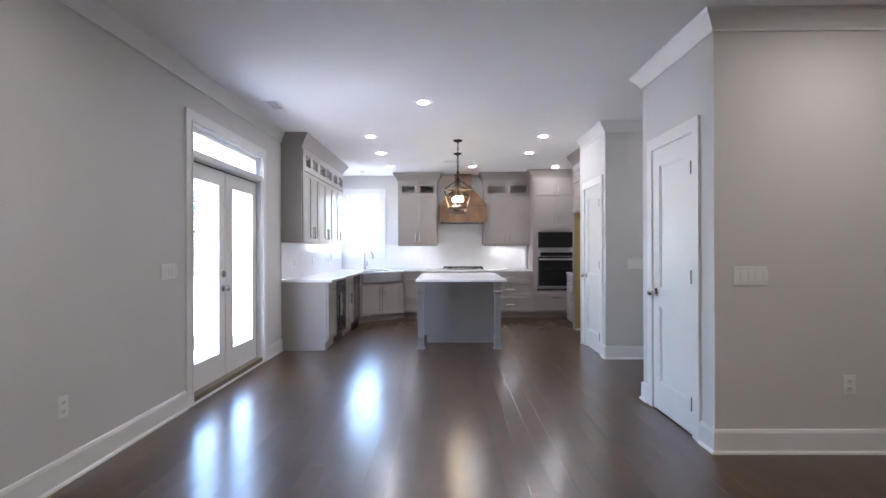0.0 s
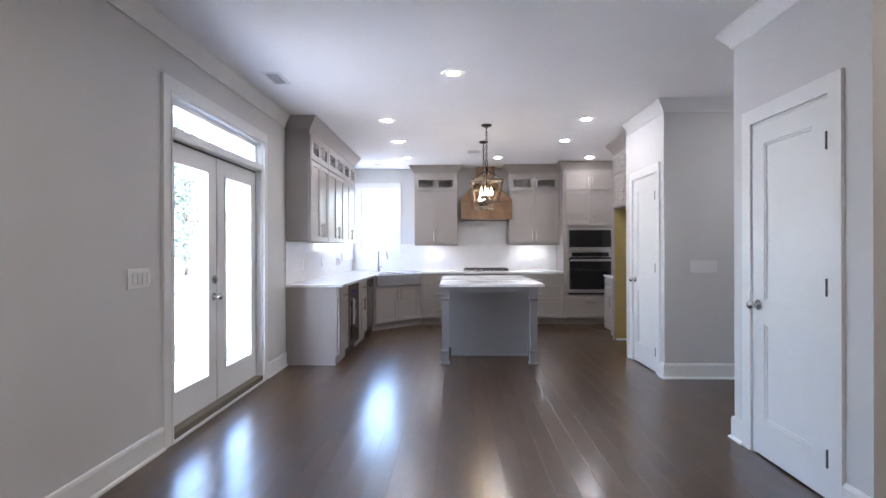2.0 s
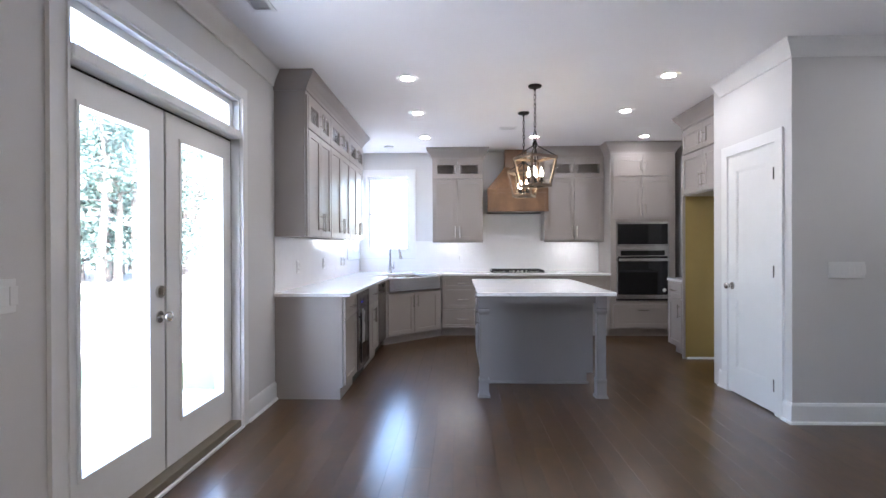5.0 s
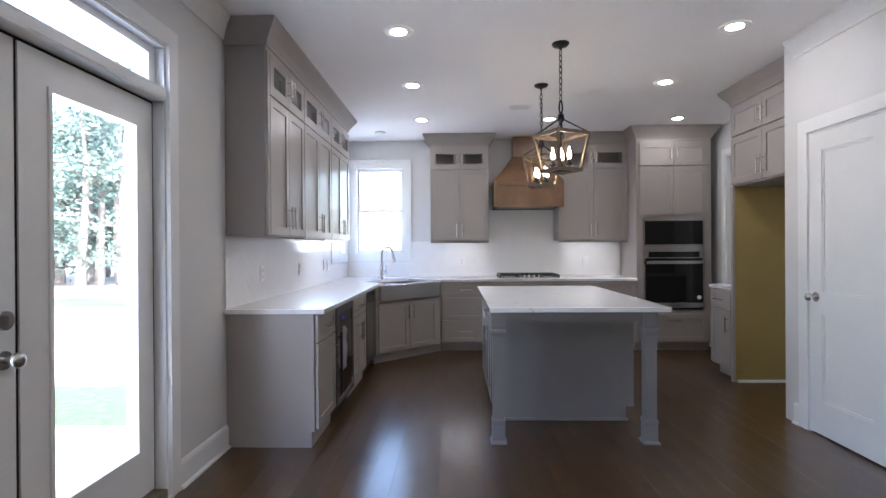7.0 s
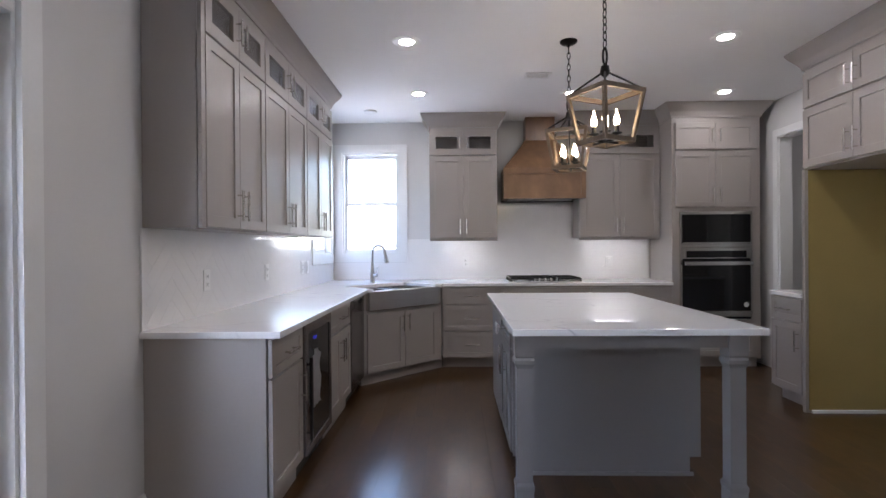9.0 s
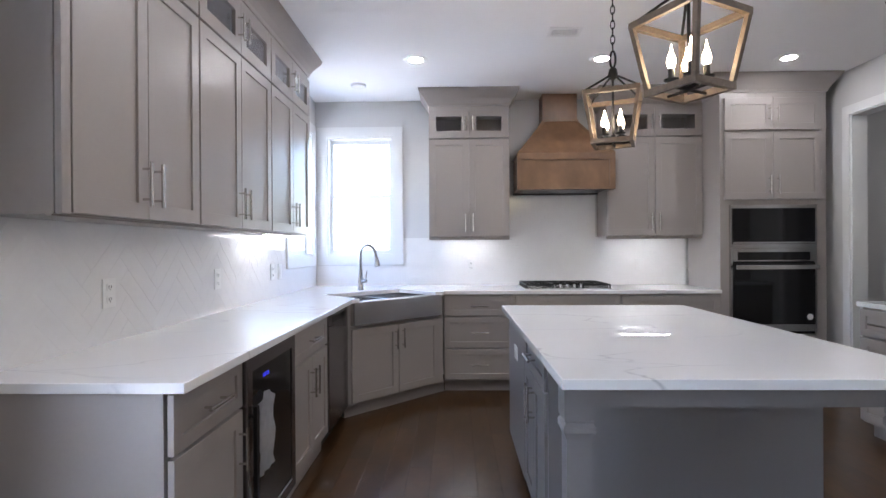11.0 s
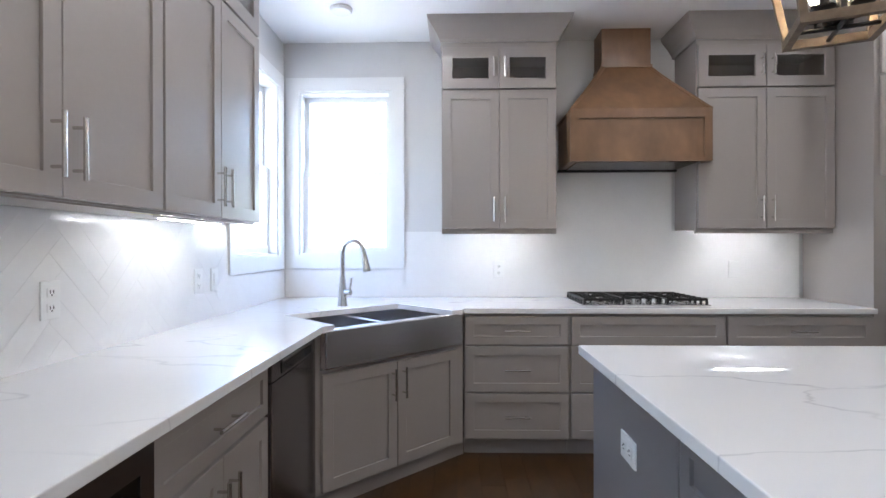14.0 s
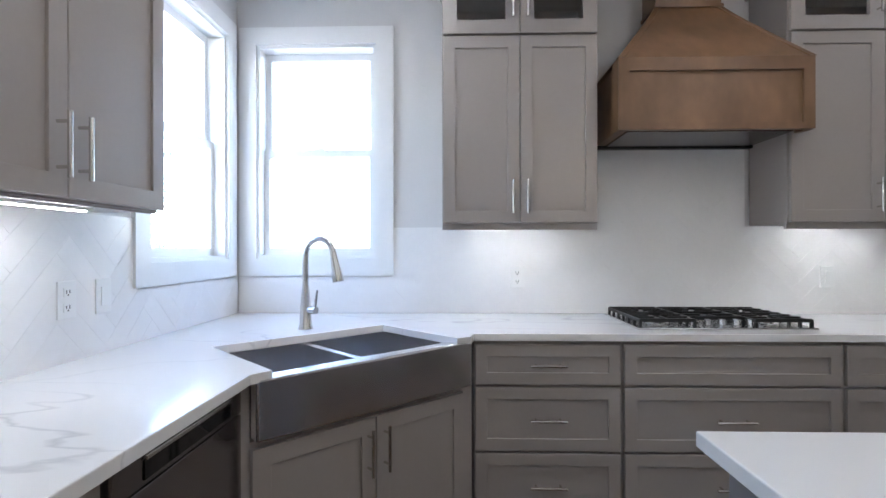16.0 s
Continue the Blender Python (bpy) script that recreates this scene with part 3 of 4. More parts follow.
slab("worktop", [(LX + 0.001, 6.375), (-1.445, 6.375), (-1.445, 8.66), sk(-0.455, -0.045), sk(-0.385, -0.035), sk(-0.385, 0.46), sk(0.385, 0.46), sk(0.385, -0.035), sk(0.455, -0.045), (-0.79, BF - 0.03), (1.598, BF - 0.03), (1.598, BY - 0.001), (LX + 0.001, BY - 0.001)],
     "white quartz worktop with faint grey veins on grey cabinets")
slab("island_worktop", [(-0.392, 6.42), (0.762, 6.42), (0.762, 8.262), (-0.392, 8.262)], "white quartz island worktop with grey veins")
slab("side_worktop", [(1.985, 8.032), (RX - 0.001, 8.032), (RX - 0.001, 8.435), (1.985, 8.435)], "small white quartz worktop beside the fridge recess")

# ---- island ----
isl = thing("kitchen_island", pose(0, 0, 0), "blue-grey painted kitchen island with turned legs", "kitchen island")
part("body", boxes((-0.327, 0.70, 6.955, 8.225, 0.1, COUNTER - 0.03)), ISLAND, isl)
part("toe_kick", boxes((-0.27, 0.64, 6.957, 8.16, 0.0, 0.1)), ISLAND, isl)
part("back_panel", boxes((-0.337, 0.70, 6.94, 6.954, 0.1, COUNTER - 0.095), (-0.27, 0.64, 6.94, 6.956, 0.0, 0.1)), ISLAND, isl)
part("base_strip", boxes((-0.27, 0.655, 6.922, 6.939, 0.0, 0.02), bevel=0.004), ISLAND, isl)
part("apron", boxes((-0.2935, 0.6035, 6.475, 6.50, COUNTER - 0.095, COUNTER - 0.031), (-0.345, -0.32, 6.57, 6.94, COUNTER - 0.095, COUNTER - 0.031), (0.675, 0.70, 6.57, 6.94, COUNTER - 0.095, COUNTER - 0.031)), ISLAND, isl)


def island_leg(cx, cy):
    """A square island leg: top block, tapered shaft with neck mould, plinth and foot."""
    prof = [(0.044, 0.0), (0.052, 0.0), (0.052, 0.012), (0.041, 0.024), (0.041, 0.125), (0.044, 0.135), (0.044, 0.15), (0.036, 0.165), (0.036, 0.70), (0.040, 0.71), (0.046, 0.722), (0.046, 0.738), (0.040, 0.75), (0.044, 0.758), (0.044, COUNTER - 0.031)]
    bm = bmesh.new()
    rings = [[bm.verts.new((cx + sx * h, cy + sy * h, z)) for sx, sy in ((-1, -1), (1, -1), (1, 1), (-1, 1))] for h, z in prof[1:]]
    for r0, r1 in zip(rings, rings[1:]):
        for k in range(4):
            bm.faces.new((r0[k], r0[(k + 1) % 4], r1[(k + 1) % 4], r1[k]))
    bm.faces.new(rings[0][::-1])
    bm.faces.new(rings[-1])
    part("leg", bm, ISLAND, isl)


island_leg(-0.332, 6.512)
island_leg(0.652, 6.512)


def island_front(y0, y1, z0, z1, handle, upright, rail=0.057, name="door"):
    """A shaker front on the island's west side."""
    bm = bmesh.new()
    for a, b, c, d in ring(y0, y1, z0, z1, rail):
        box(bm, -0.348, -0.328, a, b, c, d)
    box(bm, -0.339, -0.328, y0 + rail, y1 - rail, z0 + rail, z1 - rail)
    d = part(name, bm, ISLAND, isl)
    bm = bmesh.new()
    c, h = Vector((-0.38, handle[0], handle[1])), 0.08
    e = Vector((0, 0, 1)) if upright else Vector((0, 1, 0))
    rod(bm, c - e * h, c + e * h, 0.006)
    for s in (-0.68, 0.68):
        p = c + e * h * s
        rod(bm, p, (-0.348, p.y, p.z), 0.0045, n=8)
    part("handle", bm, NICKEL, d, "satin nickel bar handle", smooth=True)


island_front(6.965, 7.525, 0.70, 0.85, (7.245, 0.775), False, 0.045, "drawer_front")
island_front(6.965, 7.2435, 0.115, 0.693, (7.21, 0.575), True)
island_front(7.2465, 7.525, 0.115, 0.693, (7.28, 0.575), True)
part("end_panel", boxes((-0.348, -0.328, 7.535, 8.225, 0.1, COUNTER - 0.031)), ISLAND, isl)


def plate(m, kind, label, size=(0.075, 0.118)):
    """A wall plate facing -y of its pose: outlet, or a row of rocker switches."""
    w, h = size
    ob = thing("wall_outlet" if kind == "outlet" else "light_switch", m, label, "outlet" if kind == "outlet" else "switch", "wall plates")
    part("cover", boxes((-w / 2, w / 2, -0.006, 0, -h / 2, h / 2), bevel=0.002), PLASTIC, ob)
    if kind == "outlet":
        for z in (-0.024, 0.024):
            s = part("socket", boxes((-0.017, 0.017, -0.009, -0.006, z - 0.014, z + 0.014), bevel=0.0012), PLASTIC, ob)
            part("slots", boxes((-0.008, -0.005, -0.0095, -0.009, z - 0.004, z + 0.007), (0.005, 0.008, -0.0095, -0.009, z - 0.004, z + 0.007), (-0.0025, 0.0025, -0.0095, -0.009, z - 0.011, z - 0.006)), SHADOW_GAP, s)
    else:
        n = max(1, round(w / 0.046) - 0)
        n = {0.075: 1}.get(w, n)
        for i in range(n):
            x = (i - (n - 1) / 2) * 0.046
            part("rocker", boxes((x - 0.016, x + 0.016, -0.010, -0.006, -0.033, 0.033), bevel=0.0015), PLASTIC, ob)
    return ob


W, N, E_ = 90, 0, -90
plate(pose(LX, 3.80, 1.11, 0, 0, W), "switch", "white four-gang switch plate on the greige wall", (0.208, 0.118))
plate(pose(LX, 2.745, 0.42, 0, 0, W), "outlet", "white outlet low on the greige wall")
plate(pose(1.885, 3.17, 1.10), "switch", "white four-gang switch plate on the greige wall", (0.208, 0.118))
plate(pose(2.495, 3.17, 0.425), "outlet", "white outlet low on the greige wall")
plate(pose(2.22, PY, 1.10), "switch", "white five-gang switch plate on the greige wall", (0.254, 0.118))
plate(pose(2.81, PY, 0.43), "outlet", "white outlet low on the greige wall")
TZ = 0.0085
for y in (6.985, 7.917, 8.81):
    plate(pose(LX + TZ, y, 1.09, 0, 0, W), "outlet", "white outlet on the tiled backsplash")
plate(pose(LX + TZ, 8.975, 1.088, 0, 0, W), "switch", "white switch on the tiled backsplash", (0.075, 0.118))
plate(pose(-0.53, BY - TZ, 1.092), "outlet", "white outlet on the tiled backsplash")
plate(pose(1.138, BY - TZ, 1.092), "switch", "white switch on the tiled backsplash", (0.075, 0.118))
plate(pose(-0.348, 7.85, 0.675, 0, 90, E_), "outlet", "white outlet on the island's side panel")

# ---- appliances ----
wc = thing("wine_cooler", L(6.884), "dark stainless wine cooler with a lit blue display", "wine cooler")
w = 0.576
part("body", boxes((0.0, w, 0.004, 0.57, 0.1, COUNTER - 0.032)), BLACK, wc)
part("kick_plate", boxes((0.0, w, 0.03, 0.57, 0.0, 0.1)), BLACK, wc)
bm = bmesh.new()
loops = [[bm.verts.new((x, y, z)) for x, z in ((a, c), (w - a, c), (w - a, d), (a, d))] for a, c, d, y in ((0.004, 0.11, COUNTER - 0.045, 0.003), (0.004, 0.11, COUNTER - 0.045, -0.033), (0.006, 0.112, COUNTER - 0.047, -0.035), (0.048, 0.158, COUNTER - 0.103, -0.035), (0.05, 0.16, COUNTER - 0.105, -0.033), (0.05, 0.16, COUNTER - 0.105, 0.003))]
for i in range(6):
    p, q = loops[i], loops[(i + 1) % 6]
    for k in range(4):
        bm.faces.new((p[k], p[(k + 1) % 4], q[(k + 1) % 4], q[k]))
dr = part("door", bm, DARK_STEEL, wc)
part("pane", boxes((0.05, w - 0.05, -0.03, -0.02, 0.16, COUNTER - 0.105)), BLACK_GLASS, dr)
part("catch", boxes((w - 0.12, w - 0.03, -0.03, 0.0, COUNTER - 0.044, COUNTER - 0.034), bevel=0.002), BLACK, wc)
bm = bmesh.new()
for i, (a, h) in enumerate(((0, 1), (0.014, 1), (0.036, 1), (0.05, 1))):
    x, z = 0.17 + a, 0.738
    box(bm, x, x + 0.008, -0.0315, -0.0305, z, z + 0.002)
    box(bm, x, x + 0.008, -0.0315, -0.0305, z + 0.013, z + 0.015)
    box(bm, x + (0.006 if i % 2 else 0), x + (0.008 if i % 2 else 0.002), -0.0315, -0.0305, z + 0.002, z + 0.013)
part("display", bm, DISPLAY, dr, "lit blue digits")
bm = bmesh.new()
box(bm, 0.022, 0.046, -0.062, -0.048, 0.2, 0.66)
for z in (0.24, 0.62):
    rod(bm, (0.034, -0.055, z), (0.034, -0.034, z), 0.007)
part("handle", bm, BLACK, dr, smooth=True)
# crumpled paper tag hanging on the cooler's door
bm = bmesh.new()
grid = [[bm.verts.new((0.075 + 0.17 * i / 5 + 0.008 * math.sin(3.1 * j), -0.036 - 0.018 * abs(math.sin(1.7 * i + 0.9 * j)), 0.36 + 0.335 * j / 7 - (0.02 * abs(i - 2.5) if j == 7 else 0))) for i in range(6)] for j in range(8)]
for j in range(7):
    for i in range(5):
        bm.faces.new((grid[j][i], grid[j][i + 1], grid[j + 1][i + 1], grid[j + 1][i]))
bmesh.ops.solidify(bm, geom=bm.faces[:], thickness=0.001)
leaflet = solid("paper_bag", bm, mat("crumpled_paper", (0.6, 0.59, 0.6), 0.35, var=0.1, scale=25), "crumpled white paper packet hanging on the wine cooler door", "paper bag", smooth=True)
leaflet.matrix_world = L(6.884)

dwm = thing("dishwasher", L(8.155), "dark stainless dishwasher under the worktop", "dishwasher")
w = 0.585
part("body", boxes((0, w, 0.004, 0.57, 0.1, COUNTER - 0.032)), BLACK, dwm)
part("kick_plate", boxes((0, w, 0.04, 0.57, 0, 0.1)), BLACK, dwm)
part("door", boxes((0.004, w - 0.004, -0.028, 0.003, 0.105, 0.77), bevel=0.003), DARK_STEEL, dwm)
part("control_panel", boxes((0.004, w - 0.004, -0.028, 0.003, 0.773, COUNTER - 0.04), bevel=0.004), DARK_STEEL, dwm)
part("pocket_handle", boxes((0.10, w - 0.10, -0.031, -0.0285, 0.785, 0.825), bevel=0.001), BLACK_GLASS, dwm)
part("handle_lip", boxes((0.10, w - 0.10, -0.036, -0.0285, 0.826, 0.836), bevel=0.002), STEEL, dwm, "bright steel lip over the pocket")
part("badge", boxes((w / 2 - 0.012, w / 2 + 0.012, -0.0305, -0.0285, 0.15, 0.174)), NICKEL, dwm)

# farmhouse sink
snk = thing("farmhouse_sink", SINK, "stainless double-bowl farmhouse sink with apron", "sink")
T = COUNTER - 0.034
part("apron", boxes((-0.435, 0.462, -0.042, 0.02, 0.688, T + 0.012), bevel=0.007), SINK_STEEL, snk)
bm = bmesh.new()
box(bm, -0.40, 0.40, 0.021, 0.034, 0.69, T + 0.008)
box(bm, -0.40, 0.40, 0.45, 0.463, 0.69, T + 0.003)
box(bm, -0.40, -0.387, 0.034, 0.45, 0.69, T + 0.003)
box(bm, 0.387, 0.40, 0.034, 0.45, 0.69, T + 0.003)
box(bm, -0.387, 0.387, 0.034, 0.45, 0.682, 0.69)
part("bowl", bm, SINK_STEEL, snk)
part("divider", boxes((-0.012, 0.012, 0.034, 0.45, 0.69, T - 0.004), bevel=0.004), SINK_STEEL, snk)
for x in (-0.2, 0.2):
    bm = bmesh.new()
    lathe(bm, [(0.055, 0.0), (0.055, 0.004), (0.04, 0.002), (0.02, 0.002)], (x, 0.25, 0.69))
    part("drain", bm, NICKEL, snk, smooth=True)

# faucet
fa = thing("kitchen_faucet", pose(-1.535, 9.505, COUNTER, 0, 0, 0), "brushed steel gooseneck pull-down faucet", "faucet")
bm = bmesh.new()
lathe(bm, [(0.032, 0.0), (0.032, 0.006), (0.027, 0.012), (0.024, 0.1), (0.018, 0.16), (0.0135, 0.2)])
part("base", bm, STEEL, fa, smooth=True)
bm = bmesh.new()
d = Vector((0.92, -0.39, 0))
arc = [(0, 0, 0.19), (0, 0, 0.27)] + [tuple(d * (0.076 - 0.076 * math.cos(a)) + Vector((0, 0, 0.325 + 0.076 * math.sin(a)))) for a in np.linspace(0, math.pi * 0.93, 18)]
tube(bm, arc, [0.0135] * len(arc), 14)
part("spout", bm, STEEL, fa, smooth=True)
bm = bmesh.new()
e = Vector(arc[-1])
dn = Vector((d.x * 0.22, d.y * 0.22, -1)).normalized()
tube(bm, [e, e + dn * 0.03, e + dn * 0.10, e + dn * 0.13], [0.0145, 0.016, 0.023, 0.024], 14)
part("spray_head", bm, STEEL, fa, smooth=True)
bm = bmesh.new()
rod(bm, (0.02, -0.01, 0.085), (0.055, -0.03, 0.085), 0.017)
rod(bm, (0.048, -0.027, 0.085), (0.062, -0.033, 0.175), 0.007, 0.005)
part("lever", bm, STEEL, fa, smooth=True)

# wall oven and microwave
ov = thing("wall_oven", pose(1.675, BF, 0), "stainless wall oven with black glass door and bar handle", "oven")
part("body", boxes((0.002, 0.728, 0.004, 0.49, 0.51, 1.24)), BLACK, ov)
part("frame", strips("y", -0.022, 0.003, ring(0.0, 0.73, 0.535, 1.245, 0.022, 0.06, 0.022)), STEEL, ov)
part("control_panel", boxes((0.022, 0.708, -0.024, 0.0, 1.135, 1.223)), STEEL, ov)
part("display", boxes((0.06, 0.67, -0.0265, -0.0245, 1.145, 1.215)), BLACK_GLASS, ov)
dd = part("door", boxes((0.022, 0.708, -0.036, 0.0, 0.60, 1.125), bevel=0.004), BLACK_GLASS, ov)
bm = boxes((0.018, 0.712, -0.088, -0.07, 1.066, 1.106), bevel=0.005)
for x in (0.06, 0.67):
    rod(bm, (x, -0.072, 1.086), (x, -0.035, 1.086), 0.011)
part("handle", bm, STEEL, dd, "flat stainless bar handle")
bm = bmesh.new()
rod(bm, (0.66, -0.037, 0.66), (0.66, -0.0385, 0.66), 0.026, n=20)
part("sticker", bm, PLASTIC, dd, "round white sticker")
mw = thing("built_in_microwave", pose(1.675, BF, 0), "built-in stainless microwave with black glass front", "microwave")
part("body", boxes((0.002, 0.728, 0.004, 0.45, 1.255, 1.615)), BLACK, mw)
part("frame", strips("y", -0.02, 0.003, ring(0.0, 0.73, 1.25, 1.62, 0.018, 0.035, 0.03)), STEEL, mw)
part("door", boxes((0.018, 0.712, -0.03, 0.0, 1.285, 1.59), bevel=0.003), BLACK_GLASS, mw)
part("trim_bar", boxes((0.018, 0.712, -0.034, -0.0305, 1.287, 1.302)), STEEL, mw)

# gas cooktop
ck = thing("gas_cooktop", pose(0.31, 0, COUNTER), "black and steel gas cooktop with cast iron grates", "cooktop")
c0, c1 = BF + 0.06, BF + 0.56
part("tray", boxes((-0.385, 0.385, c0, c1, 0.0005, 0.012), bevel=0.004), STEEL, ck)
for gx in (-0.25, 0.0, 0.25):
    bm = bmesh.new()
    a, b = gx - 0.118, gx + 0.118
    y0, y1 = c0 + (0.10 if gx == 0.0 else 0.02), c1 - 0.02
    for x in (a, b):
        box(bm, x - 0.005, x + 0.005, y0, y1, 0.034, 0.046)
    n = 5 if gx == 0.0 else 7
    for k in range(n):
        y = y0 + 0.005 + k * (y1 - y0 - 0.01) / (n - 1)
        for s0, s1 in (((a, b),) if k in (0, n - 1, n // 2) else ((a, gx - 0.03), (gx + 0.03, b))):
            box(bm, s0, s1, y - 0.004, y + 0.004, 0.034, 0.05)
        for x in (a, b):
            box(bm, x - 0.006, x + 0.006, y - 0.006, y + 0.006, 0.011, 0.034)
    box(bm, gx - 0.004, gx + 0.004, y0, y0 + 0.09, 0.034, 0.05)
    box(bm, gx - 0.004, gx + 0.004, y1 - 0.09, y1, 0.034, 0.05)
    part("grate", bm, IRON, ck)
for x, y, r in ((-0.25, 0.14, 0.04), (-0.25, 0.37, 0.03), (0, 0.29, 0.05), (0.25, 0.14, 0.03), (0.25, 0.37, 0.04)):
    bm = bmesh.new()
    lathe(bm, [(r + 0.016, 0.0), (r + 0.016, 0.006), (r + 0.004, 0.012), (r + 0.002, 0.014)], (x, c0 + y, 0.0115))
    burner = part("burner", bm, NICKEL, ck, smooth=True)
    bm = bmesh.new()
    lathe(bm, [(r, 0.0), (r, 0.007), (r * 0.8, 0.010), (r * 0.3, 0.011)], (x, c0 + y, 0.0255))
    part("burner_cap", bm, IRON, burner, smooth=True)
for k in range(5):
    bm = bmesh.new()
    lathe(bm, [(0.021, 0.0), (0.021, 0.006), (0.017, 0.008), (0.015, 0.03), (0.011, 0.032)], ((k - 2) * 0.062, c0 + 0.055, 0.011), 18)
    part("knob", bm, STEEL, ck, smooth=True)

# range hood
hd = thing("range_hood", pose(0.321, 0, 0), "brown stained wooden range hood with tapered chimney", "range hood")
HW, HF, NW, NF = 0.441, 9.60, 0.165, 9.88


def frustum(bm, rings):
    rs = [[bm.verts.new((sx * hw, y, z)) for sx, y in ((-1, yf), (1, yf), (1, BY - 0.001), (-1, BY - 0.001))] for hw, yf, z in rings]
    for r0, r1 in zip(rs, rs[1:]):
        for k in range(4):
            bm.faces.new((r0[k], r0[(k + 1) % 4], r1[(k + 1) % 4], r1[k]))
    bm.faces.new(rs[0][::-1])
    bm.faces.new(rs[-1])


HZ0, HZ1, HZ2 = 1.79, 2.075, 2.475
bm = bmesh.new()
frustum(bm, [(HW - 0.02, HF + 0.012, HZ0 + 0.012), (HW - 0.02, HF + 0.012, HZ1 + 0.045)])
part("box_panel", bm, HOOD_WOOD, hd)
bm = bmesh.new()
for a, b, c, d in ring(-HW, HW, HZ0, HZ1 + 0.045, 0.05, 0.03, 0.06):
    box(bm, a, b, HF, HF + 0.03, c, d)
for s in (-1, 1):
    box(bm, *sorted((s * HW, s * (HW - 0.03))), HF + 0.03, UF - 0.03, HZ0, HZ1 + 0.045)
part("frame", bm, HOOD_WOOD, hd)
bm = bmesh.new()
flare = [(NW + (HW - 0.002 - NW) * (1 - k) ** 1.06, NF + (HF + 0.002 - NF) * (1 - k) ** 1.06, HZ1 + 0.045 + (HZ2 - HZ1 - 0.045) * k) for k in (0.0, 0.2, 0.4, 0.6, 0.8, 1.0)]
frustum(bm, flare)
part("taper", bm, HOOD_WOOD, hd, smooth=True)
for s in (-1, 1):
    for wide, yo in ((0.026, 0), (0, 0.026)):
        bm = bmesh.new()
        rs = [[bm.verts.new(v) for v in ((s * (hw + 0.006), y - 0.006, z), (s * (hw + 0.006 - wide), y - 0.006 + yo, z), (s * (hw - wide - 0.004), y + yo + 0.004, z), (s * (hw - 0.004), y + 0.004, z))] for hw, y, z in flare]
        for r0, r1 in zip(rs, rs[1:]):
            for k in range(4):
                bm.faces.new((r0[k], r0[(k + 1) % 4], r1[(k + 1) % 4], r1[k]))
        bm.faces.new(rs[0])
        bm.faces.new(rs[-1][::-1])
        bmesh.ops.recalc_face_normals(bm, faces=bm.faces[:])
        part("corner_trim", bm, HOOD_WOOD, hd)
bm = bmesh.new()
frustum(bm, [(NW + 0.009, NF - 0.009, HZ2), (NW + 0.009, NF - 0.009, HZ2 + 0.016)])
frustum(bm, [(NW, NF, HZ2 + 0.016), (NW, NF, CEIL - 0.002)])
part("chimney", bm, HOOD_WOOD, hd)
# black strip puts in the shadow gap where the hood meets the wall
part("rear_lip", boxes((-HW + 0.01, HW - 0.03, BY - 0.055, BY - 0.012, HZ0 - 0.006, HZ0 + 0.012), bevel=0.003), BLACK, hd, "black strip standing in for the shadow gap along the wall")
part("insert", boxes((-HW + 0.06, HW - 0.06, HF + 0.06, BY - 0.06, HZ0 + 0.002, HZ0 + 0.012)), DARK_STEEL, hd, "stainless filter insert")

# ---- lamps, vents ----
can = thing("recessed_light", pose(-0.228, 5.06, CEIL), "round recessed ceiling light, lit, white trim", "ceiling light", "recessed lights")
bm = bmesh.new()
lathe(bm, [(0.098, 0.0), (0.098, -0.004), (0.088, -0.008), (0.052, -0.005), (0.052, -0.0005)], n=32)
part("trim", bm, PLASTIC, can, smooth=True)
bm = bmesh.new()
lathe(bm, [(0.051, -0.003), (0.051, -0.0045), (0.036, -0.0055), (0.01, -0.006)], n=32)
part("lens", bm, LAMP, can)
# the last two are unseen, added to brighten the hall and the side room
for x, y in ((-0.983, 6.585), (-0.987, 7.725), (-0.988, 8.955), (1.261, 6.595), (1.266, 7.73), (1.93, 9.02), (0.468, 8.985), (2.9, 5.0), (3.6, 8.7)):
    copy_thing(can, pose(x, y, CEIL))
# out-of-view lights, added to brighten the living room walls with warm light
warm = thing("recessed_light", pose(-0.9, 1.9, CEIL), "unseen recessed ceiling light added to light the living room warmly", "ceiling light", "recessed lights")
bm = bmesh.new()
lathe(bm, [(0.098, 0.0), (0.098, -0.004), (0.088, -0.008), (0.052, -0.005), (0.052, -0.0005)], n=32)
part("trim", bm, PLASTIC, warm, smooth=True)
bm = bmesh.new()
lathe(bm, [(0.051, -0.003), (0.051, -0.0045), (0.036, -0.0055), (0.01, -0.006)], n=32)
part("lens", bm, WARM_FILL, warm)
for x, y in ((2.4, 2.3), (0.75, 0.2), (-0.9, -1.2), (2.4, -1.2), (0.75, -2.4)):
    copy_thing(warm, pose(x, y, CEIL))


def vent(m, label, w=0.30, d=0.15):
    v = thing("ceiling_vent", m, label, "vent")
    part("backing", boxes((-w / 2 + 0.02, w / 2 - 0.02, -d / 2 + 0.02, d / 2 - 0.02, -0.003, -0.0005)), SHADOW_GAP, v)
    bm = bmesh.new()
    for a, b, c, e in ring(-w / 2, w / 2, -d / 2, d / 2, 0.022):
        box(bm, a, b, c, e, -0.008, -0.0005)
    part("frame", bm, PLASTIC, v)
    n = 7
    for k in range(n):
        y = -d / 2 + 0.03 + k * (d - 0.06) / (n - 1)
        part("slat", boxes((-w / 2 + 0.022, w / 2 - 0.022, y - 0.0025, y + 0.0025, -0.006, -0.0035)), PLASTIC, v)


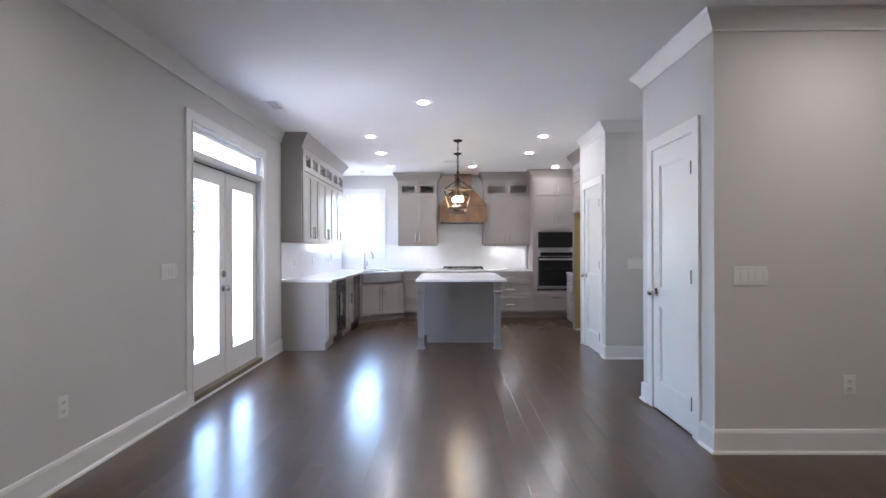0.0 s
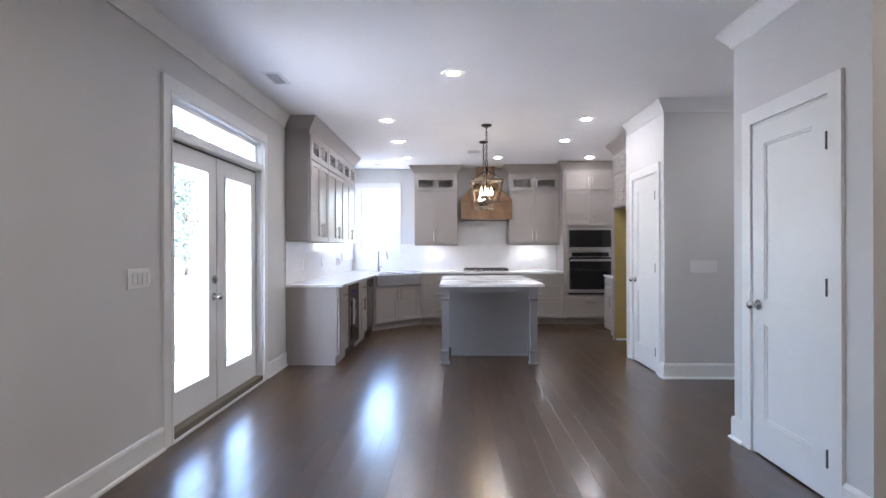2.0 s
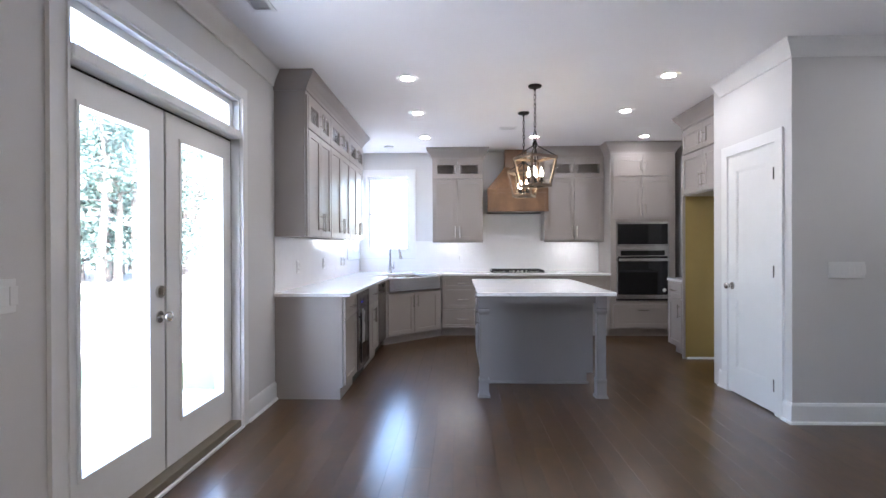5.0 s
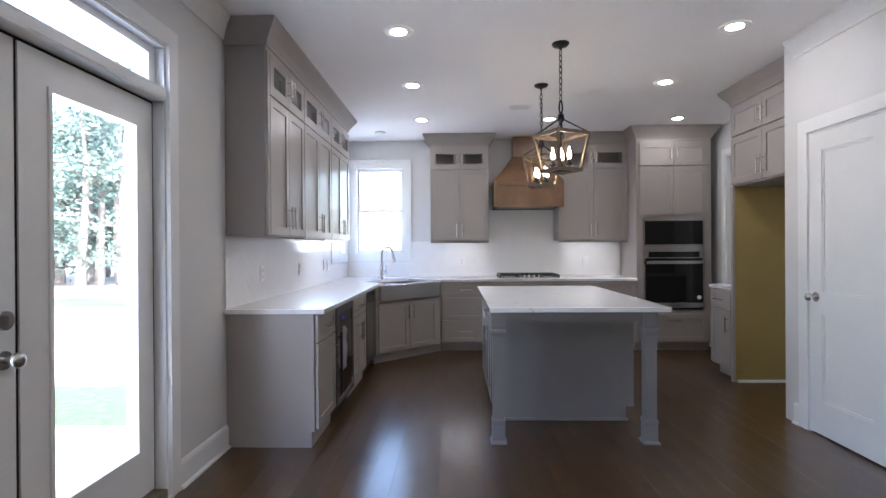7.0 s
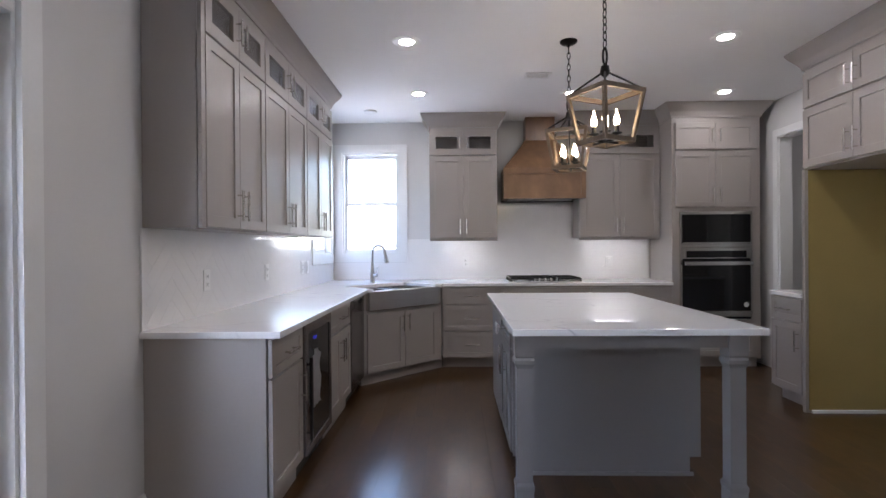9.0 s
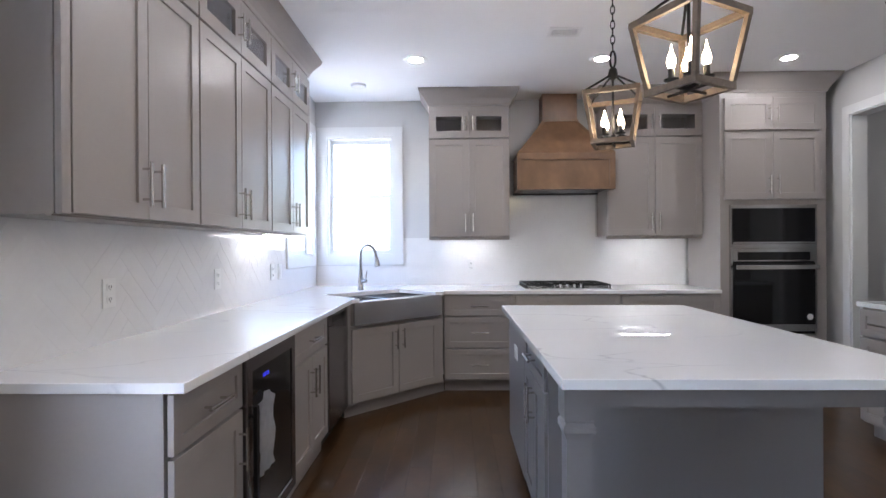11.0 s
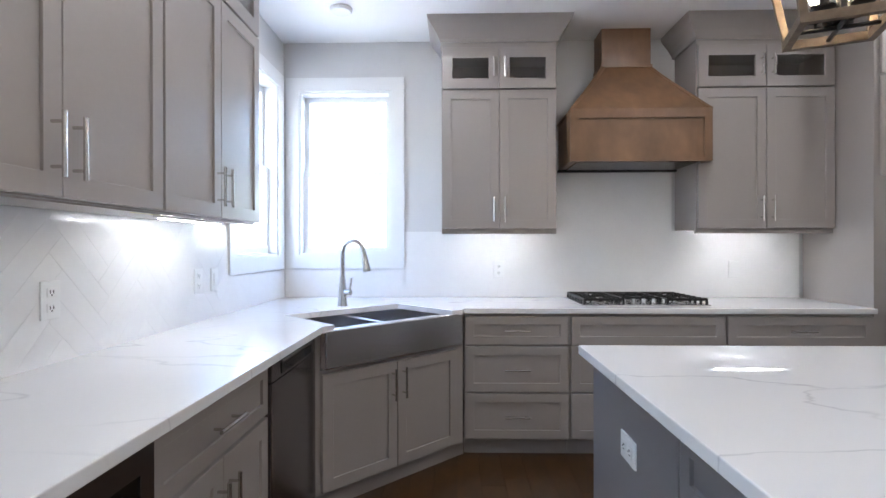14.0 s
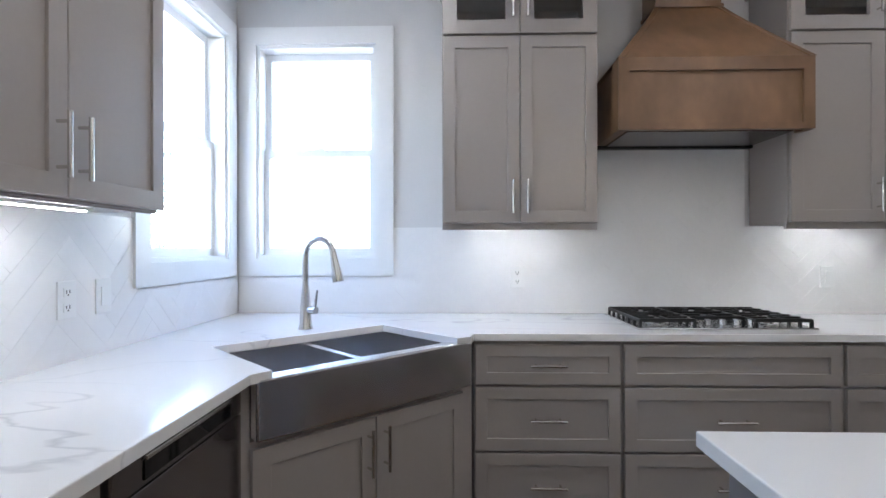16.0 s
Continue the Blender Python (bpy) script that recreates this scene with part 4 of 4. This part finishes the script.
vent(pose(-1.737, 5.14, CEIL, 0, 0, 90), "white louvred ceiling vent near the patio door")
vent(pose(0.066, 8.475, CEIL), "white louvred ceiling vent above the kitchen", 0.22, 0.14)
sd = thing("smoke_detector", pose(-1.552, 9.55, CEIL), "round white disc fixture on the ceiling", "smoke detector")
bm = bmesh.new()
lathe(bm, [(0.07, 0), (0.07, -0.012), (0.06, -0.022), (0.02, -0.024)], n=28)
part("body", bm, PLASTIC, sd, smooth=True)

# under-cabinet lights
for m, ln, lab in ((pose(-1.90, 8.42, 1.3655, 0, 0, 90), 0.46, "slim white light under the wall cabinets, lit"), (pose(-0.57, 9.85, 1.3655), 0.45, "slim white light under the wall cabinet, lit"), (pose(1.12, 9.85, 1.3655), 0.45, "slim white light under the wall cabinet, lit")):
    u = thing("under_cabinet_light", m, lab, "light", "under-cabinet lights")
    part("housing", boxes((-ln / 2 - 0.02, ln / 2 + 0.02, -0.013, 0.013, -0.010, 0.0), bevel=0.002), PLASTIC, u)
    part("lens", boxes((-ln / 2, ln / 2, -0.004, 0.004, -0.013, -0.0102)), STRIP, u)

solid("paper_label", boxes((-1.9, -1.84, 8.02, 8.19, 1.3645, 1.3655)), mat("yellow_label", (0.55, 0.52, 0.2), 0.6), "small yellow paper label under the wall cabinet", "label")


def pendant(m, label):
    """A lantern pendant: canopy, chain, rod, tapered wooden cage and four candle lamps. Origin on the ceiling."""
    p = thing("pendant_lantern", m, label, "pendant light", "pendant lights")
    bm = bmesh.new()
    lathe(bm, [(0.062, 0.0), (0.062, -0.008), (0.05, -0.02), (0.012, -0.028), (0.008, -0.045)], n=24)
    part("canopy", bm, BLACK, p, smooth=True)
    z = -0.045
    n = 9
    for k in range(n):
        bm = bmesh.new()
        c = z - 0.021 - k * 0.0405
        ax = Vector((1, 0, 0)) if k % 2 else Vector((0, 1, 0))
        pts = [ax * (0.011 * math.cos(a)) + Vector((0, 0, c + 0.025 * math.sin(a))) for a in np.linspace(0, 2 * math.pi, 13)]
        tube(bm, pts, [0.0032] * 13, 6)
        part("chain_link", bm, BLACK, p, smooth=True)
    zt, zb, hub = -0.656, -0.912, -0.54
    bm = bmesh.new()
    tube(bm, [(0.014 * math.cos(a), 0, -0.458 + 0.045 * math.sin(a)) for a in np.linspace(0, 2 * math.pi, 17)], [0.006] * 17, 8)
    lathe(bm, [(0.008, -0.5), (0.02, -0.51), (0.026, hub), (0.018, hub - 0.02), (0.008, hub - 0.03)], n=16)
    part("hanging_loop", bm, BLACK, p, smooth=True)
    bm = bmesh.new()
    rod(bm, (0, 0, hub), (0, 0, zb + 0.03), 0.006)
    part("stem", bm, BLACK, p, smooth=True)
    ht, hb = 0.135, 0.098
    for sx, sy in ((-1, -1), (1, -1), (1, 1), (-1, 1)):
        bm = bmesh.new()
        rod(bm, (0.012 * sx, 0.012 * sy, hub - 0.005), (ht * sx * 0.97, ht * sy * 0.97, zt + 0.01), 0.0055, n=8)
        part("arm", bm, BLACK, p, smooth=True)
        bm = bmesh.new()
        q = 0.009
        lo = [bm.verts.new((hb * sx + a * q, hb * sy + b * q, zb + 0.012)) for a, b in ((-1, -1), (1, -1), (1, 1), (-1, 1))]
        hi = [bm.verts.new((ht * sx + a * q, ht * sy + b * q, zt - 0.008)) for a, b in ((-1, -1), (1, -1), (1, 1), (-1, 1))]
        bm.faces.new(lo[::-1])
        bm.faces.new(hi)
        for i in range(4):
            j = (i + 1) % 4
            bm.faces.new((lo[i], lo[j], hi[j], hi[i]))
        part("corner_post", bm, PENDANT_WOOD, p)
    for h, zc in ((ht, zt), (hb, zb)):
        q = 0.0095
        for b in ((-h - q, h + q, -h - q, -h + q), (-h - q, h + q, h - q, h + q), (-h - q, -h + q, -h + q, h - q), (h - q, h + q, -h + q, h - q)):
            part("rail", boxes((*b, zc - 0.012, zc + 0.012)), PENDANT_WOOD, p)
    bm = bmesh.new()
    rod(bm, (-hb, 0, zb), (hb, 0, zb), 0.006, n=8)
    rod(bm, (0, -hb, zb), (0, hb, zb), 0.006, n=8)
    lathe(bm, [(0.03, zb + 0.008), (0.036, zb + 0.018), (0.014, zb + 0.03), (0.01, zb + 0.045)], n=18)
    part("cross_bar", bm, BLACK, p, smooth=True)
    zl = zb - 0.012
    for k in range(4):
        a = math.pi / 4 + k * math.pi / 2
        x, y = 0.058 * math.cos(a), 0.058 * math.sin(a)
        bm = bmesh.new()
        tube(bm, [(0, 0, zl + 0.035), (x * 0.5, y * 0.5, zl + 0.02), (x, y, zl + 0.035), (x, y, zl + 0.05)], [0.004] * 4, 8)
        lathe(bm, [(0.006, zl + 0.045), (0.026, zl + 0.052), (0.027, zl + 0.056), (0.012, zl + 0.056)], (x, y, 0), 16)
        cand = part("candle_arm", bm, BLACK, p, smooth=True)
        bm = bmesh.new()
        rod(bm, (x, y, zl + 0.056), (x, y, zl + 0.095), 0.0115)
        part("candle_sleeve", bm, BLACK, cand, smooth=True)
        bm = bmesh.new()
        lathe(bm, [(0.007, 0.0), (0.0125, 0.008), (0.0165, 0.024), (0.013, 0.042), (0.0055, 0.062), (0.0025, 0.08), (0.001, 0.09)], (x, y, zl + 0.095), 14)
        part("bulb", bm, FLAME, cand, "glowing warm candle bulb", smooth=True)
    return p


pendant(pose(0.155, 6.835, CEIL, 0, 0, 28), "lit lantern pendant of weathered wood and black metal")
pendant(pose(0.172, 7.765, CEIL, 0, 0, -22), "lit lantern pendant of weathered wood and black metal")

# ---- outdoors ----
GRASS = mat("lawn", (0.05, 0.078, 0.034), 0.9, var=0.3, scale=0.6, grain=0.3, gscale=12)
CONCRETE = mat("pale_concrete", (0.6, 0.59, 0.57), 0.85, var=0.08, scale=1.2, grain=0.08, gscale=40)
GRAVEL = mat("pale_dry_ground", (0.5, 0.48, 0.45), 0.9, var=0.12, scale=0.25, grain=0.1, gscale=6)
BARK = mat("pine_bark", (0.2, 0.17, 0.15), 0.9, var=0.25, scale=5, grain=0.3, gscale=30)
LEAF = mat("pine_foliage", (0.13, 0.19, 0.16), 0.8, var=0.3, scale=0.8, grain=0.2, gscale=5)
solid("ground", boxes((-2500, 2500, -2500, 2500, -0.4, -0.25)), GRAVEL, "pale dry bare ground", "ground", "structure")
solid("patio", boxes((-7.5, LX - 0.16, -3.0, 7.24, -0.25, -0.16)), CONCRETE, "pale concrete patio slab outside the glass door", "patio", "structure")
solid("lawn", boxes((-16.0, LX - 0.16, 7.24, 8.42, -0.249, -0.155)), GRASS, "strip of green lawn beyond the patio", "lawn", "structure")


solid("verge", boxes((-60.0, -9.5, 16.5, 19.0, -0.251, -0.235)), GRASS, "far strip of grass before the pines", "grass", "structure")


def tree(x, y, h, seed):
    """A tall pine: tapered trunk, limbs, and a crown of many small clumps of needles."""
    rnd = random.Random(seed)
    t = thing("pine_tree", pose(x, y, -0.25), "tall thin pine tree with sparse green crown", "tree", "pines beyond the lawn")
    bm = bmesh.new()
    lean = rnd.uniform(-0.03, 0.03)
    pts = [(lean * h * k + 0.15 * math.sin(5 * k + seed), 0.1 * math.sin(3 * k + seed), h * k) for k in np.linspace(0, 1, 8)]
    tube(bm, pts, [0.2 * (1 - 0.85 * k) for k in np.linspace(0, 1, 8)], 8)
    limbs = []
    for k in range(26):
        f = rnd.uniform(0.1, 0.98)
        z = h * f
        a = rnd.uniform(0, 6.28)
        ln = rnd.uniform(0.7, 2.6) * (1.15 - 0.6 * f)
        s = Vector((lean * z, 0, z))
        e = s + Vector((math.cos(a) * ln, math.sin(a) * ln, rnd.uniform(-0.1, 0.6)))
        rod(bm, s, e, 0.035, 0.012, 5)
        limbs.append((s, e))
    part("trunk", bm, BARK, t, smooth=True)
    verts, faces = [], []
    for s, e in limbs:
        for k in range(52):
            c = s.lerp(e, rnd.uniform(0.3, 1.1)) + Vector((rnd.gauss(0, 0.33), rnd.gauss(0, 0.33), rnd.gauss(0, 0.22)))
            u = Vector((rnd.gauss(0, 1), rnd.gauss(0, 1), rnd.gauss(0, 0.7))).normalized() * rnd.uniform(0.06, 0.16)
            v = u.cross(Vector((rnd.gauss(0, 1), rnd.gauss(0, 1), rnd.gauss(0, 1)))).normalized() * rnd.uniform(0.03, 0.08)
            n = len(verts)
            verts += [c - u, c + v, c + u, c - v]
            faces.append((n, n + 1, n + 2, n + 3))
    me = bpy.data.meshes.new("crown")
    me.from_pydata([tuple(q) for q in verts], [], faces)
    me.materials.append(LEAF)
    cr = new("crown", me)
    cr.parent = t
    return t


kinds = [tree(-20.0, 18.0, 7.5, 1), tree(-22.5, 20.0, 8.6, 2), tree(-20.0, 26.0, 9.6, 3)]
rr = random.Random(7)
for k in range(64):
    a = radians(rr.uniform(121, 152) if k < 44 else rr.uniform(117, 133))
    r = rr.uniform(25, 44)
    src = kinds[k % 3]
    copy_thing(src, pose(math.cos(a) * r - 1, 3 + math.sin(a) * r, -0.25, 0, 0, rr.uniform(0, 360)))

# ---- backsplash tiles in a herringbone ----


def clip(poly, u0, u1, v0, v1):
    for ax, lim, sign in ((0, u0, 1), (0, u1, -1), (1, v0, 1), (1, v1, -1)):
        out = []
        for i in range(len(poly)):
            p, q = poly[i], poly[(i + 1) % len(poly)]
            a, b = (p[ax] - lim) * sign, (q[ax] - lim) * sign
            if a >= 0:
                out.append(p)
            if (a >= 0) != (b >= 0):
                f = a / (a - b)
                out.append((p[0] + (q[0] - p[0]) * f, p[1] + (q[1] - p[1]) * f))
        poly = out
        if len(poly) < 3:
            return []
    return poly


def herringbone(ox, oz, width, height, tw=0.076, tl=0.304, gap=0.0007):
    """Outlines of herringbone tiles over a field, turned by 45 degrees and cut at its rim."""
    out = []
    c = math.sqrt(0.5)
    n = round(tl / tw)
    for i in range(-60, 60):
        for j in range(-14, 14):
            for kind in (0, 1):
                bx = i * tw + j * tl
                by = i * tw - j * tl
                if kind == 0:
                    r = (bx, by, bx + tl, by + tw)
                else:
                    r = (bx + tl, by + tw - tl + 0.0, bx + tl + tw, by + tw)
                x0, y0, x1, y1 = r[0] + gap / 2, r[1] + gap / 2, r[2] - gap / 2, r[3] - gap / 2
                poly = [((x - y) * c - ox, (x + y) * c - oz) for x, y in ((x0, y0), (x1, y0), (x1, y1), (x0, y1))]
                poly = clip(poly, 0, width, 0, height)
                if poly:
                    area = abs(sum(p[0] * q[1] - q[0] * p[1] for p, q in zip(poly, poly[1:] + poly[:1]))) / 2
                    if area > 0.00015:
                        out.append(poly)
    return out


def backsplash(name, m, fields, label):
    """fields: (x, z, width, height) on the wall, facing -y of the pose m."""
    top = tagged(new(name), label, "backsplash", kind="structure")
    top.matrix_world = m
    bm = bmesh.new()
    for x, z, w, h in fields:
        box(bm, x, x + w, -0.0076, -0.001, z, z + h)
    part("grout", bm, GROUT, top)
    for x, z, w, h in fields:
        for poly in herringbone(x - 1.8, z, w, h):
            bm = bmesh.new()
            lo = [bm.verts.new((x + u, -0.007, z + v)) for u, v in poly]
            hi = [bm.verts.new((x + u, -0.0082, z + v)) for u, v in poly]
            bm.faces.new(hi)
            for i in range(len(lo)):
                j = (i + 1) % len(lo)
                bm.faces.new((lo[i], lo[j], hi[j], hi[i]))
            part("tile", bm, TILE, top)


CZ = COUNTER + 0.001
backsplash("backsplash_west", pose(LX, 6.385, 0, 0, 0, 90), [(0.0, CZ, 2.785, 1.366 - CZ), (2.785, CZ, BY - 6.385 - 2.794, 1.094 - CZ)], "white herringbone tile backsplash above the worktop")
backsplash("backsplash_north", pose(LX, BY, 0), [(0.012, CZ, 0.86, 1.094 - CZ), (0.872, CZ, 1.016, 1.366 - CZ), (1.888, CZ, 0.904, 1.788 - CZ), (2.792, CZ, 0.896, 1.366 - CZ)], "white herringbone tile backsplash behind the cooktop")

# ---- floor boards ----
rf = random.Random(11)
PW, GAP = 0.127, 0.0006
near, far = [], []
x = LX - 0.14
row = 0
while x < 4.6:
    y = -3.2 - rf.uniform(0, 1.4)
    while y < BY:
        ln = rf.choice((0.9, 1.2, 1.5, 1.8, 2.1))
        a, b = max(y, -3.2), min(y + ln, BY)
        if b - a > 0.02:
            (near if (x < 1.75 and 1.7 < (a + b) / 2 and x > -2.1) else far).append((x, a, b))
        y += ln
    x += PW
floor_ob = bpy.data.objects["floor"]
cache = {}
for x, a, b in near[:300]:
    key = round(b - a, 3)
    if key not in cache:
        bm = bmesh.new()
        box(bm, GAP / 2, PW - GAP / 2, GAP / 2, b - a - GAP / 2, -0.008, 0.0)
        bmesh.ops.recalc_face_normals(bm, faces=bm.faces[:])
        es = [e for e in bm.edges if min(v.co.z for v in e.verts) > -0.001]
        bmesh.ops.bevel(bm, geom=es, offset=0.0002, segments=1, affect="EDGES")
        cache[key] = finish(bm, "plank", FLOOR)
    pl = new("plank", cache[key])
    pl.location = (x, a, 0)
    pl.parent = floor_ob
bm = bmesh.new()
for x, a, b in far + near[300:]:
    box(bm, x + GAP / 2, x + PW - GAP / 2, a + GAP / 2, b - GAP / 2, -0.008, 0.0)
rest = part("more_planks", bm, FLOOR, floor_ob)
tagged(rest, kind="stuff")
